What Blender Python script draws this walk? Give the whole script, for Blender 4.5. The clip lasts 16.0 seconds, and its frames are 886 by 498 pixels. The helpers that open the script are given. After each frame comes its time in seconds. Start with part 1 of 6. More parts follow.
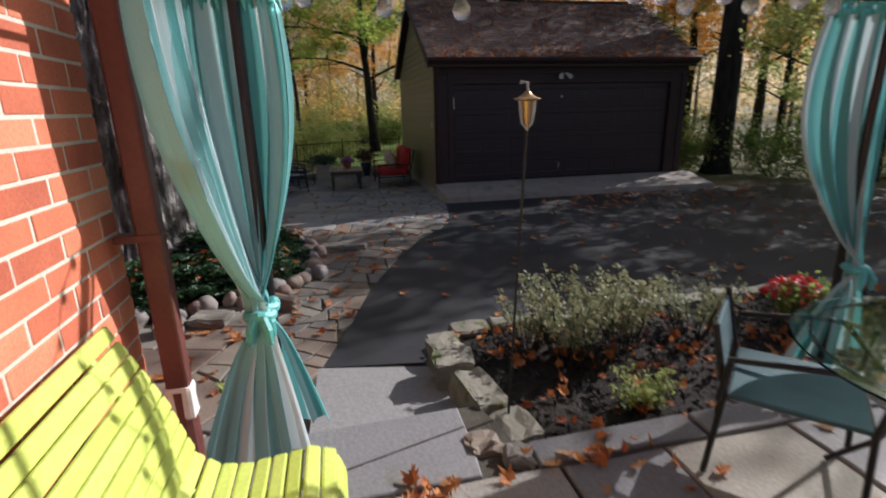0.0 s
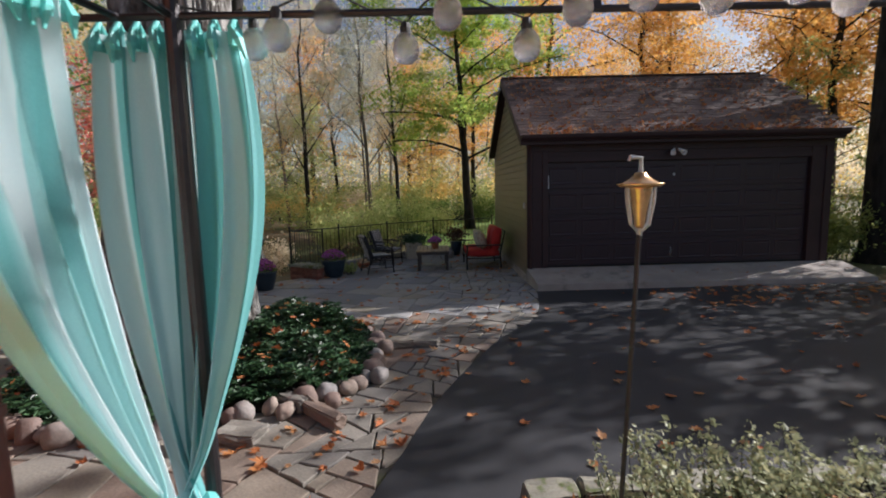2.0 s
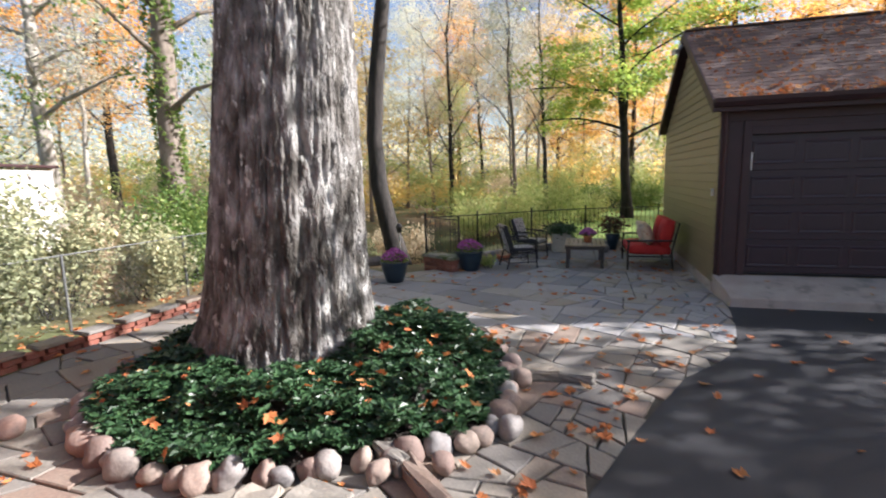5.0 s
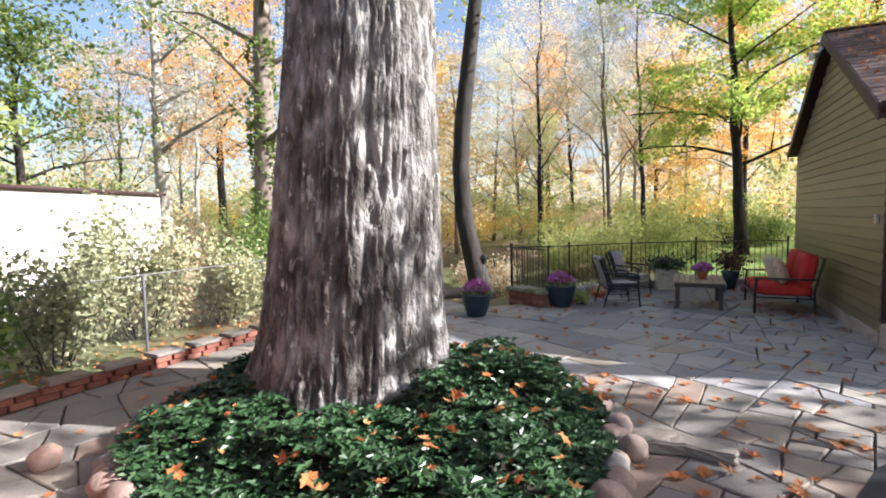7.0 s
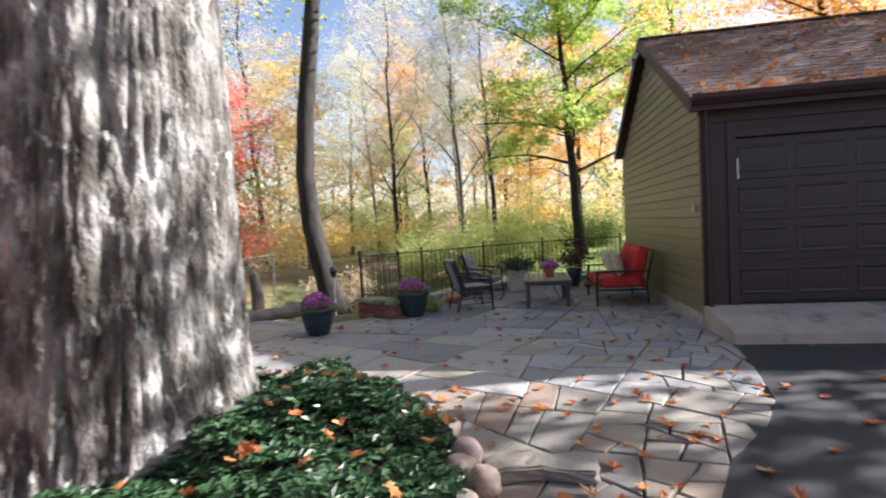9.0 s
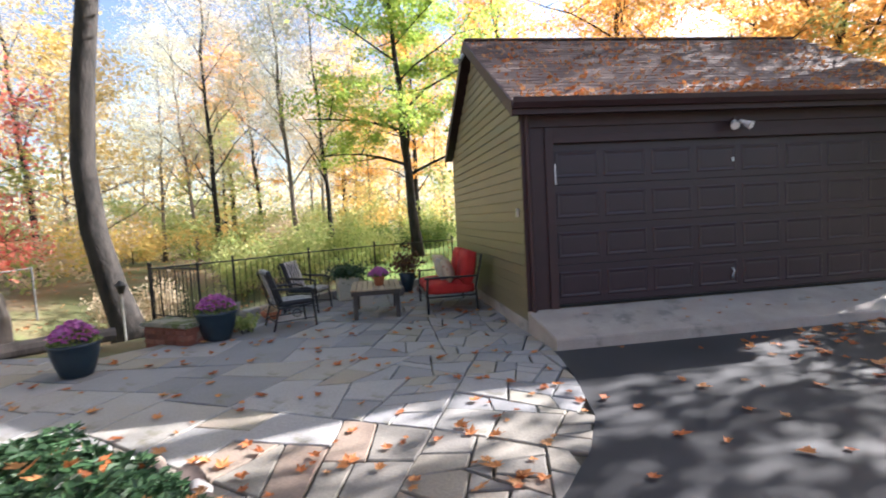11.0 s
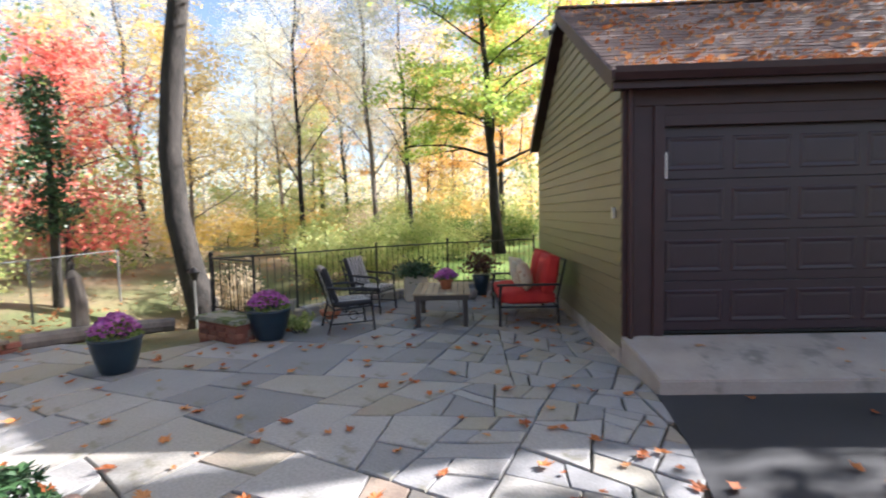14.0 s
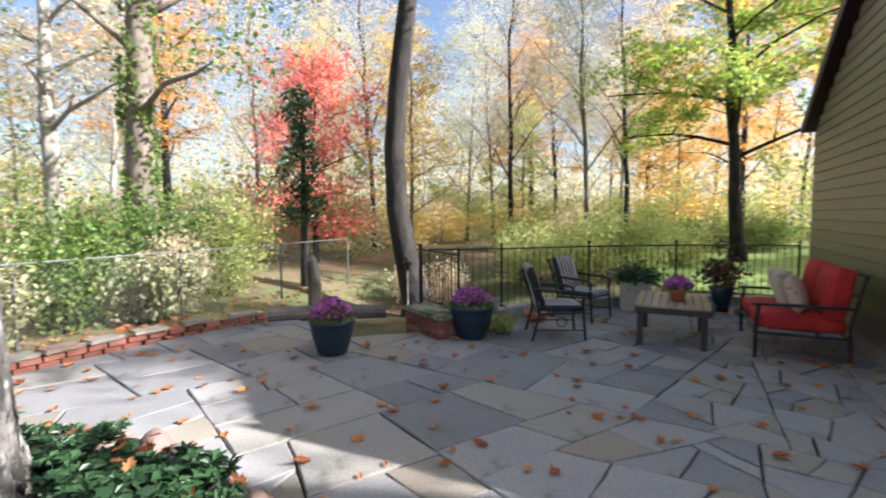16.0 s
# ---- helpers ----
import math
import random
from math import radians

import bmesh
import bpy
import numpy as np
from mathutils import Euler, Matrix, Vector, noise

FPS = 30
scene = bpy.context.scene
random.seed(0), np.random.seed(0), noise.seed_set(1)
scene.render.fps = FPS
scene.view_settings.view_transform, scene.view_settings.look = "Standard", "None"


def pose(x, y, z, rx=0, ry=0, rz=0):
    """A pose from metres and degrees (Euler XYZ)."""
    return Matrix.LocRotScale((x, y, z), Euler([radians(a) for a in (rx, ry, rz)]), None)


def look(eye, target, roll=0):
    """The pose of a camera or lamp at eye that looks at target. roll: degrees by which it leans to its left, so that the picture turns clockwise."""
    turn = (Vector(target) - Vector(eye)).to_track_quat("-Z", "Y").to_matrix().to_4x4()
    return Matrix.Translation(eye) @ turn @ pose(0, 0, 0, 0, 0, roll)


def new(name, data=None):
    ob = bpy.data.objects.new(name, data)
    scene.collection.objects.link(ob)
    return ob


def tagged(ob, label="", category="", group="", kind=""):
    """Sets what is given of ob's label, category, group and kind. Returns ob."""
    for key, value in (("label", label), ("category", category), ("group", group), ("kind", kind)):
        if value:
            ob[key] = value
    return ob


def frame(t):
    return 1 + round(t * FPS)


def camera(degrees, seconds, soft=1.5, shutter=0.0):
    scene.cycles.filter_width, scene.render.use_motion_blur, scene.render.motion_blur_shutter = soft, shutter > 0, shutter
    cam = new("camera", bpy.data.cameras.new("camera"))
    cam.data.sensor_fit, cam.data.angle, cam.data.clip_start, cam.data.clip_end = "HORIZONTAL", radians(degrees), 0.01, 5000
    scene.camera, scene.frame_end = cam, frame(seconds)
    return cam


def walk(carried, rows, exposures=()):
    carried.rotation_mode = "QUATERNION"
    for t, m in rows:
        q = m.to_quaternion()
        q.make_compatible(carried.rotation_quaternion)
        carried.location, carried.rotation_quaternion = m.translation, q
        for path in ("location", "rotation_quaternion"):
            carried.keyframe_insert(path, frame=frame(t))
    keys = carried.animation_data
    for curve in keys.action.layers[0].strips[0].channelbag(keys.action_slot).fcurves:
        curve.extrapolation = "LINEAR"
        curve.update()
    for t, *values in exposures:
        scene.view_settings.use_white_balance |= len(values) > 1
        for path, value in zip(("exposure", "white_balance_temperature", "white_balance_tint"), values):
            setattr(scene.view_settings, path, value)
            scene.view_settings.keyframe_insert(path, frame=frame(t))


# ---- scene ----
cam = camera(84.3, 16.0, soft=1.9, shutter=0.5)
PATH = [
    (0, (-2.714, -11.102, 1.961), (-2.306, -9.223, 1.412), -1.3),
    (0.5, (-2.564, -10.865, 1.979), (-2.336, -8.933, 1.515), -1.1),
    (1, (-2.434, -10.644, 1.998), (-2.353, -8.677, 1.645), -0.9),
    (1.5, (-2.398, -10.445, 1.988), (-2.339, -8.459, 1.758), -1.3),
    (2, (-2.36, -10.158, 2.003), (-2.328, -8.173, 1.759), -1.4),
    (2.5, (-2.327, -9.941, 1.993), (-2.357, -7.96, 1.722), -1.7),
    (3, (-2.321, -9.667, 1.997), (-2.42, -7.69, 1.711), -1.4),
    (3.5, (-2.35, -9.416, 1.982), (-2.529, -7.448, 1.675), -1.6),
    (4, (-2.406, -9.165, 2.0), (-2.656, -7.21, 1.655), -1.9),
    (4.5, (-2.422, -8.917, 1.984), (-2.808, -6.986, 1.638), -2.2),
    (5, (-2.478, -8.68, 1.964), (-3.024, -6.778, 1.674), -1.5),
    (7.5, (-2.737, -7.748, 1.739), (-3.62, -5.957, 1.617), -1.2),
    (8, (-2.72, -7.559, 1.702), (-3.494, -5.717, 1.607), -1.6),
    (8.5, (-2.741, -7.329, 1.633), (-3.318, -5.415, 1.556), -2.3),
    (9, (-2.679, -7.008, 1.57), (-3.032, -5.042, 1.471), -3.2),
    (9.5, (-2.646, -6.841, 1.624), (-2.842, -4.854, 1.496), -3.6),
    (10, (-2.576, -6.592, 1.611), (-2.616, -4.596, 1.493), -3.8),
    (12.3, (-2.196, -5.882, 1.643), (-1.709, -3.948, 1.491), -2.2),
    (12.5, (-2.178, -5.804, 1.636), (-1.722, -3.862, 1.487), -2.2),
    (13, (-2.189, -5.588, 1.639), (-1.841, -3.625, 1.483), -2.1),
    (13.5, (-2.184, -5.394, 1.658), (-2.009, -3.409, 1.494), -1.9),
    (14, (-2.141, -5.21, 1.652), (-2.209, -3.217, 1.506), -1.4),
    (14.5, (-2.177, -5.004, 1.628), (-2.478, -3.032, 1.489), -0.7),
    (15, (-2.234, -4.833, 1.627), (-2.73, -2.9, 1.492), -0.6),
    (15.5, (-2.314, -4.664, 1.612), (-2.975, -2.782, 1.475), -0.7),
    (16, (-2.37, -4.494, 1.587), (-3.236, -2.697, 1.447), -0.3),
]
walk(cam, [(t, look(e, g, r)) for t, e, g, r in PATH],
     exposures=[(0, 0.25, 6250, 15), (1.5, 0.5, 6250, 15), (3, 0.92, 6250, 15), (4, 1.28, 6250, 15), (5, 1.68, 6250, 15), (7.5, 1.88, 6250, 15), (9, 1.85, 6250, 15), (10, 2.02, 6250, 15), (12.5, 2.33, 6250, 15), (14, 2.22, 6200, 14), (16, 1.86, 6150, 13)])

# ---- light ----
SUN_AZ = math.atan2(0.95, 0.31)          # clockwise from +y
SUN_EL = radians(31.0)
world = bpy.data.worlds.new("sky")
scene.world = world
world.use_nodes = True
_nt = world.node_tree
_sky = _nt.nodes.new("ShaderNodeTexSky")
_sky.sky_type = "NISHITA"
_sky.sun_disc = False
_sky.sun_elevation, _sky.sun_rotation = SUN_EL, SUN_AZ
_sky.air_density, _sky.dust_density = 1.0, 2.2
_bg = _nt.nodes["Background"]
_bg.inputs["Strength"].default_value = 0.070
_nt.links.new(_sky.outputs[0], _bg.inputs["Color"])
_sd = bpy.data.lights.new("sun", "SUN")
_sd.energy, _sd.angle, _sd.color = 5.0, radians(0.55), (1.0, 0.96, 0.91)
_sun = new("sun", _sd)
_dir = Vector((math.sin(SUN_AZ) * math.cos(SUN_EL), math.cos(SUN_AZ) * math.cos(SUN_EL), math.sin(SUN_EL)))
_sun.matrix_world = look(_dir * 60, (0, 0, 0))


# ---- materials ----
def ramp_of(nt, stops):
    r = nt.nodes.new("ShaderNodeValToRGB")
    el = r.color_ramp.elements
    while len(el) < len(stops):
        el.new(0.5)
    for e, (p, c) in zip(el, stops):
        e.position, e.color = p, (*c, 1)
    return r


def surface(name, stops, scale=6.0, rough=0.8, bump=0.3, fine=60.0, metal=0.0, by="noise", mixr=0.0, stretch=(1, 1, 1),
            spots=None, spot_scale=3.0, spot_at=0.6, spec=0.5, detail=8.0, depth=0.01):
    """Procedural surface: two scales of noise, optional per-object variation and stains with a shape of their own."""
    m = bpy.data.materials.new(name)
    m.use_nodes = True
    nt = m.node_tree
    nd, ln = nt.nodes, nt.links
    b = nd["Principled BSDF"]
    tc = nd.new("ShaderNodeTexCoord")
    mp = nd.new("ShaderNodeMapping")
    mp.inputs["Scale"].default_value = stretch
    ln.new(tc.outputs["Object"], mp.inputs["Vector"])
    info = nd.new("ShaderNodeObjectInfo")
    big = nd.new("ShaderNodeTexNoise")
    big.noise_dimensions = "4D"
    big.inputs["Scale"].default_value, big.inputs["Detail"].default_value = scale, detail
    ln.new(mp.outputs[0], big.inputs["Vector"])
    wv = nd.new("ShaderNodeMath")
    wv.operation = "MULTIPLY"
    wv.inputs[1].default_value = 37.0
    ln.new(info.outputs["Random"], wv.inputs[0])
    ln.new(wv.outputs[0], big.inputs["W"])
    value = big.outputs["Fac"]
    src = None
    if by == "object":
        src = info.outputs["Random"]
    elif by == "island":
        src = nd.new("ShaderNodeNewGeometry").outputs["Random Per Island"]
    if src is not None:
        mx = nd.new("ShaderNodeMix")
        mx.inputs["Factor"].default_value = mixr
        ln.new(value, mx.inputs["A"])
        ln.new(src, mx.inputs["B"])
        value = mx.outputs["Result"]
    r = ramp_of(nt, stops)
    ln.new(value, r.inputs["Fac"])
    color = r.outputs["Color"]
    fn = nd.new("ShaderNodeTexNoise")
    fn.inputs["Scale"].default_value, fn.inputs["Detail"].default_value = fine, 6.0
    ln.new(mp.outputs[0], fn.inputs["Vector"])
    hv = nd.new("ShaderNodeMix")
    hv.data_type, hv.blend_type = "RGBA", "OVERLAY"
    hv.inputs["Factor"].default_value = 0.35
    ln.new(color, hv.inputs["A"])
    ln.new(fn.outputs["Fac"], hv.inputs["B"])
    color = hv.outputs["Result"]
    if spots:
        sn = nd.new("ShaderNodeTexNoise")
        sn.inputs["Scale"].default_value, sn.inputs["Detail"].default_value = spot_scale, 9.0
        sn.inputs["Roughness"].default_value = 0.62
        st = nd.new("ShaderNodeMapping")
        st.inputs["Scale"].default_value = [max(q, 0.3) for q in stretch]
        ln.new(tc.outputs["Object"], st.inputs["Vector"])
        ln.new(st.outputs[0], sn.inputs["Vector"])
        sr = ramp_of(nt, [(spot_at, (0, 0, 0)), (spot_at + 0.08, (1, 1, 1))])
        ln.new(sn.outputs["Fac"], sr.inputs["Fac"])
        sm = nd.new("ShaderNodeMix")
        sm.data_type = "RGBA"
        ln.new(sr.outputs["Color"], sm.inputs["Factor"])
        ln.new(color, sm.inputs["A"])
        sm.inputs["B"].default_value = (*spots, 1)
        color = sm.outputs["Result"]
    ln.new(color, b.inputs["Base Color"])
    rr = nd.new("ShaderNodeMapRange")
    rr.inputs["To Min"].default_value, rr.inputs["To Max"].default_value = max(0.03, rough - 0.12), min(1, rough + 0.12)
    ln.new(fn.outputs["Fac"], rr.inputs["Value"])
    ln.new(rr.outputs[0], b.inputs["Roughness"])
    b.inputs["Metallic"].default_value = metal
    b.inputs["Specular IOR Level"].default_value = spec
    if bump:
        sumn = nd.new("ShaderNodeMath")
        sumn.operation = "ADD"
        ln.new(big.outputs["Fac"], sumn.inputs[0])
        ln.new(fn.outputs["Fac"], sumn.inputs[1])
        bp = nd.new("ShaderNodeBump")
        bp.inputs["Strength"].default_value, bp.inputs["Distance"].default_value = bump, depth
        ln.new(sumn.outputs[0], bp.inputs["Height"])
        ln.new(bp.outputs[0], b.inputs["Normal"])
    return m


def leafy(name, stops, glow=0.5, rough=0.5):
    """Leaves: colour from leaf to leaf, light shining through."""
    m = bpy.data.materials.new(name)
    m.use_nodes = True
    nt = m.node_tree
    nd, ln = nt.nodes, nt.links
    b, out = nd["Principled BSDF"], nd["Material Output"]
    g = nd.new("ShaderNodeNewGeometry")
    info = nd.new("ShaderNodeObjectInfo")
    mx = nd.new("ShaderNodeMix")
    mx.inputs["Factor"].default_value = 0.3
    ln.new(g.outputs["Random Per Island"], mx.inputs["A"])
    ln.new(info.outputs["Random"], mx.inputs["B"])
    r = ramp_of(nt, stops)
    ln.new(mx.outputs["Result"], r.inputs["Fac"])
    ln.new(r.outputs["Color"], b.inputs["Base Color"])
    b.inputs["Roughness"].default_value = rough
    b.inputs["Specular IOR Level"].default_value = 0.35
    t = nd.new("ShaderNodeBsdfTranslucent")
    ln.new(r.outputs["Color"], t.inputs["Color"])
    s = nd.new("ShaderNodeMixShader")
    s.inputs["Fac"].default_value = glow
    ln.new(b.outputs[0], s.inputs[1])
    ln.new(t.outputs[0], s.inputs[2])
    ln.new(s.outputs[0], out.inputs["Surface"])
    return m


def glassy(name, color, rough=0.0, ior=1.45):
    m = bpy.data.materials.new(name)
    m.use_nodes = True
    b = m.node_tree.nodes["Principled BSDF"]
    b.inputs["Base Color"].default_value = (*color, 1)
    b.inputs["Roughness"].default_value = rough
    b.inputs["IOR"].default_value = ior
    b.inputs["Transmission Weight"].default_value = 1.0
    return m


M_BRICK = surface("red_brick", [(0.2, (0.40, 0.10, 0.055)), (0.5, (0.60, 0.165, 0.085)), (0.8, (0.70, 0.25, 0.14))], 9, 0.85, 0.35, 90, by="object", mixr=0.55)
M_OLDBRICK = surface("weathered_brick", [(0.2, (0.13, 0.045, 0.032)), (0.5, (0.22, 0.075, 0.05)), (0.8, (0.30, 0.13, 0.09))], 9, 0.9, 0.4, 90, by="object", mixr=0.55, spots=(0.20, 0.17, 0.14), spot_scale=4, spot_at=0.6)
M_MORTAR = surface("mortar", [(0.3, (0.54, 0.49, 0.41)), (0.7, (0.66, 0.60, 0.51))], 12, 0.9, 0.4, 120)
M_STONE = surface("bluestone_flag", [(0.1, (0.17, 0.17, 0.175)), (0.35, (0.245, 0.243, 0.248)), (0.6, (0.31, 0.30, 0.29)), (0.82, (0.27, 0.245, 0.195)), (0.95, (0.27, 0.195, 0.16))],
                  2.2, 0.75, 0.35, 45, by="object", mixr=0.72, spots=(0.15, 0.14, 0.085), spot_scale=1.3, spot_at=0.60)
M_PATH = surface("sandstone_flag", [(0.1, (0.15, 0.14, 0.13)), (0.4, (0.22, 0.20, 0.17)), (0.65, (0.235, 0.20, 0.157)), (0.9, (0.205, 0.14, 0.11))],
                 3.0, 0.78, 0.4, 40, by="object", mixr=0.7, spots=(0.17, 0.155, 0.11), spot_scale=1.6, spot_at=0.66)
M_MOSSY = surface("mossy_stone", [(0.2, (0.14, 0.135, 0.105)), (0.6, (0.25, 0.235, 0.19))], 5, 0.85, 0.6, 40, spots=(0.09, 0.11, 0.03), spot_scale=5, spot_at=0.5)
M_JOINT = surface("joint_soil", [(0.3, (0.045, 0.04, 0.03)), (0.7, (0.09, 0.08, 0.06))], 8, 0.95, 0.6, 70, spots=(0.07, 0.085, 0.03), spot_scale=2)
M_ASPHALT = surface("asphalt", [(0.3, (0.019, 0.020, 0.024)), (0.7, (0.031, 0.032, 0.037))], 1.1, 0.68, 0.5, 170, spots=(0.038, 0.039, 0.043), spot_scale=0.9, spot_at=0.62, depth=0.005, spec=0.5)
M_CONC = surface("concrete", [(0.3, (0.31, 0.27, 0.24)), (0.7, (0.40, 0.355, 0.32))], 3, 0.85, 0.25, 90, spots=(0.22, 0.205, 0.185), spot_scale=2, spot_at=0.58)
M_SOIL = surface("mulch_soil", [(0.3, (0.010, 0.008, 0.006)), (0.7, (0.034, 0.025, 0.018))], 14, 0.95, 1.0, 80, depth=0.03)
M_GROUND = surface("leaf_strewn_ground", [(0.25, (0.05, 0.07, 0.02)), (0.45, (0.10, 0.11, 0.04)), (0.6, (0.17, 0.12, 0.065)), (0.8, (0.24, 0.17, 0.09))], 0.35, 0.95, 0.8, 7, detail=12, depth=0.05)
M_LAWN = surface("lawn_grass", [(0.3, (0.10, 0.19, 0.03)), (0.7, (0.20, 0.30, 0.07))], 1.2, 0.9, 0.9, 30, spots=(0.36, 0.25, 0.11), spot_scale=1.5, spot_at=0.6)
M_BROWN = surface("brown_paint", [(0.3, (0.030, 0.0115, 0.0125)), (0.7, (0.042, 0.0165, 0.018))], 5, 0.55, 0.12, 60)
M_DOOR = surface("door_paint", [(0.3, (0.024, 0.0100, 0.0160)), (0.7, (0.032, 0.0140, 0.0215))], 4, 0.42, 0.06, 70)
M_SIDING = surface("khaki_siding", [(0.3, (0.15, 0.125, 0.070)), (0.7, (0.19, 0.162, 0.092))], 2.5, 0.42, 0.1, 40, by="object", mixr=0.3, stretch=(0.3, 0.3, 3))
M_SHINGLE = surface("roof_shingle", [(0.15, (0.055, 0.034, 0.029)), (0.5, (0.105, 0.068, 0.058)), (0.85, (0.165, 0.115, 0.10))], 20, 0.9, 0.5, 160, by="island", mixr=0.7)
M_BARK = surface("rough_bark", [(0.32, (0.030, 0.026, 0.021)), (0.45, (0.10, 0.090, 0.078)), (0.57, (0.22, 0.21, 0.195)), (0.70, (0.40, 0.39, 0.37))], 6, 0.95, 1.0, 42, stretch=(1, 1, 0.5),
                 spots=(0.50, 0.50, 0.46), spot_scale=11, spot_at=0.58, depth=0.04)
M_BARK2 = surface("dark_bark", [(0.35, (0.006, 0.005, 0.004)), (0.65, (0.036, 0.030, 0.026))], 9, 0.95, 0.9, 40, stretch=(1, 1, 0.25), depth=0.03)
M_GREYB = surface("grey_brown_bark", [(0.3, (0.09, 0.072, 0.058)), (0.7, (0.24, 0.20, 0.165))], 7, 0.95, 0.7, 35, stretch=(1, 1, 0.3), depth=0.02)
M_CHAIN = surface("dull_fence_wire", [(0.3, (0.09, 0.093, 0.09)), (0.7, (0.15, 0.153, 0.15))], 12, 0.6, 0.1, 60, metal=0.4)
M_PALE = surface("pale_bark", [(0.3, (0.20, 0.18, 0.15)), (0.7, (0.45, 0.42, 0.37))], 6, 0.9, 0.5, 30, stretch=(1, 1, 0.4))
M_BOULDER = surface("river_stone", [(0.1, (0.13, 0.095, 0.082)), (0.35, (0.24, 0.165, 0.135)), (0.6, (0.27, 0.215, 0.175)), (0.8, (0.20, 0.19, 0.185)), (0.95, (0.33, 0.15, 0.085))], 4, 0.75, 0.4, 50, by="object", mixr=0.75)
M_IRON = surface("black_iron", [(0.3, (0.012, 0.012, 0.013)), (0.7, (0.025, 0.024, 0.024))], 9, 0.45, 0.15, 90, metal=0.3)
M_POLE = surface("dark_metal_pole", [(0.3, (0.022, 0.019, 0.02)), (0.7, (0.04, 0.034, 0.036))], 7, 0.35, 0.1, 60, metal=0.4)
M_SPOUT = surface("brown_spout", [(0.3, (0.105, 0.033, 0.028)), (0.7, (0.15, 0.050, 0.042))], 4, 0.45, 0.08, 50)
M_TAPE = surface("white_tape", [(0.3, (0.70, 0.66, 0.62)), (0.7, (0.80, 0.77, 0.74))], 9, 0.6, 0.2, 60)
M_LIME = surface("lime_paint", [(0.3, (0.50, 0.60, 0.11)), (0.7, (0.58, 0.67, 0.16))], 3, 0.4, 0.06, 60)
M_COPPER = surface("aged_copper", [(0.3, (0.42, 0.24, 0.11)), (0.7, (0.62, 0.40, 0.20))], 10, 0.32, 0.1, 60, metal=0.9)
M_STEEL = surface("galvanised_steel", [(0.3, (0.40, 0.41, 0.42)), (0.7, (0.55, 0.56, 0.56))], 12, 0.45, 0.1, 60, metal=0.8)
M_WHITE = surface("white_render", [(0.3, (0.40, 0.39, 0.38)), (0.7, (0.54, 0.53, 0.52))], 1.5, 0.85, 0.2, 30)
M_RED = surface("red_cushion_cloth", [(0.3, (0.36, 0.014, 0.014)), (0.7, (0.48, 0.03, 0.024))], 5, 0.85, 0.3, 140)
M_TAN = surface("tan_patterned_cloth", [(0.3, (0.42, 0.33, 0.22)), (0.55, (0.55, 0.46, 0.34)), (0.7, (0.35, 0.18, 0.12))], 14, 0.9, 0.3, 140)
M_WOODT = surface("weathered_teak", [(0.3, (0.26, 0.20, 0.13)), (0.7, (0.42, 0.34, 0.22))], 5, 0.7, 0.3, 50, by="object", mixr=0.4, stretch=(6, 1, 6))
M_WOODD = surface("dark_stained_wood", [(0.3, (0.03, 0.024, 0.022)), (0.7, (0.06, 0.048, 0.04))], 5, 0.6, 0.2, 50)
M_POT = surface("navy_glazed_pot", [(0.3, (0.008, 0.020, 0.034)), (0.7, (0.014, 0.032, 0.048))], 6, 0.35, 0.15, 50)
M_TERRA = surface("terracotta", [(0.3, (0.42, 0.14, 0.07)), (0.7, (0.55, 0.20, 0.10))], 8, 0.85, 0.2, 60)
M_TIMBER = surface("weathered_timber", [(0.3, (0.06, 0.05, 0.042)), (0.7, (0.19, 0.165, 0.145))], 5, 0.9, 0.6, 40, stretch=(1, 1, 0.3))
M_PLANTER = surface("cream_planter", [(0.3, (0.44, 0.40, 0.30)), (0.7, (0.54, 0.50, 0.40))], 4, 0.8, 0.2, 40)
M_BLUECLOTH = surface("teal_sling_cloth", [(0.3, (0.030, 0.075, 0.088)), (0.7, (0.05, 0.11, 0.125))], 5, 0.8, 0.2, 120)
M_WIRE = surface("dark_cable", [(0.3, (0.02, 0.022, 0.02)), (0.7, (0.03, 0.03, 0.03))], 5, 0.6, 0.05, 60)
M_GLASS = glassy("clear_crackled_glass", (0.97, 0.98, 0.98), 0.05)
_gn = M_GLASS.node_tree.nodes.new("ShaderNodeTexVoronoi")
_gn.feature = "DISTANCE_TO_EDGE"
_gn.inputs["Scale"].default_value = 90
_gb = M_GLASS.node_tree.nodes.new("ShaderNodeBump")
_gb.inputs["Strength"].default_value, _gb.inputs["Distance"].default_value = 0.5, 0.004
M_GLASS.node_tree.links.new(_gn.outputs["Distance"], _gb.inputs["Height"])
M_GLASS.node_tree.links.new(_gb.outputs[0], M_GLASS.node_tree.nodes["Principled BSDF"].inputs["Normal"])
M_TABLEGLASS = glassy("greenish_table_glass", (0.72, 0.93, 0.90), 0.02)

L_YELLOW = leafy("yellow_leaves", [(0.0, (0.56, 0.44, 0.14)), (0.4, (0.76, 0.60, 0.22)), (0.75, (0.76, 0.52, 0.18)), (1.0, (0.52, 0.52, 0.20))], 0.6)
L_ORANGE = leafy("orange_leaves", [(0.0, (0.64, 0.29, 0.06)), (0.4, (0.80, 0.44, 0.11)), (0.75, (0.82, 0.54, 0.17)), (1.0, (0.62, 0.24, 0.08))], 0.6)
L_LIME = leafy("yellow_green_leaves", [(0.0, (0.20, 0.29, 0.09)), (0.4, (0.38, 0.46, 0.15)), (0.75, (0.54, 0.57, 0.23)), (1.0, (0.66, 0.60, 0.28))], 0.55)
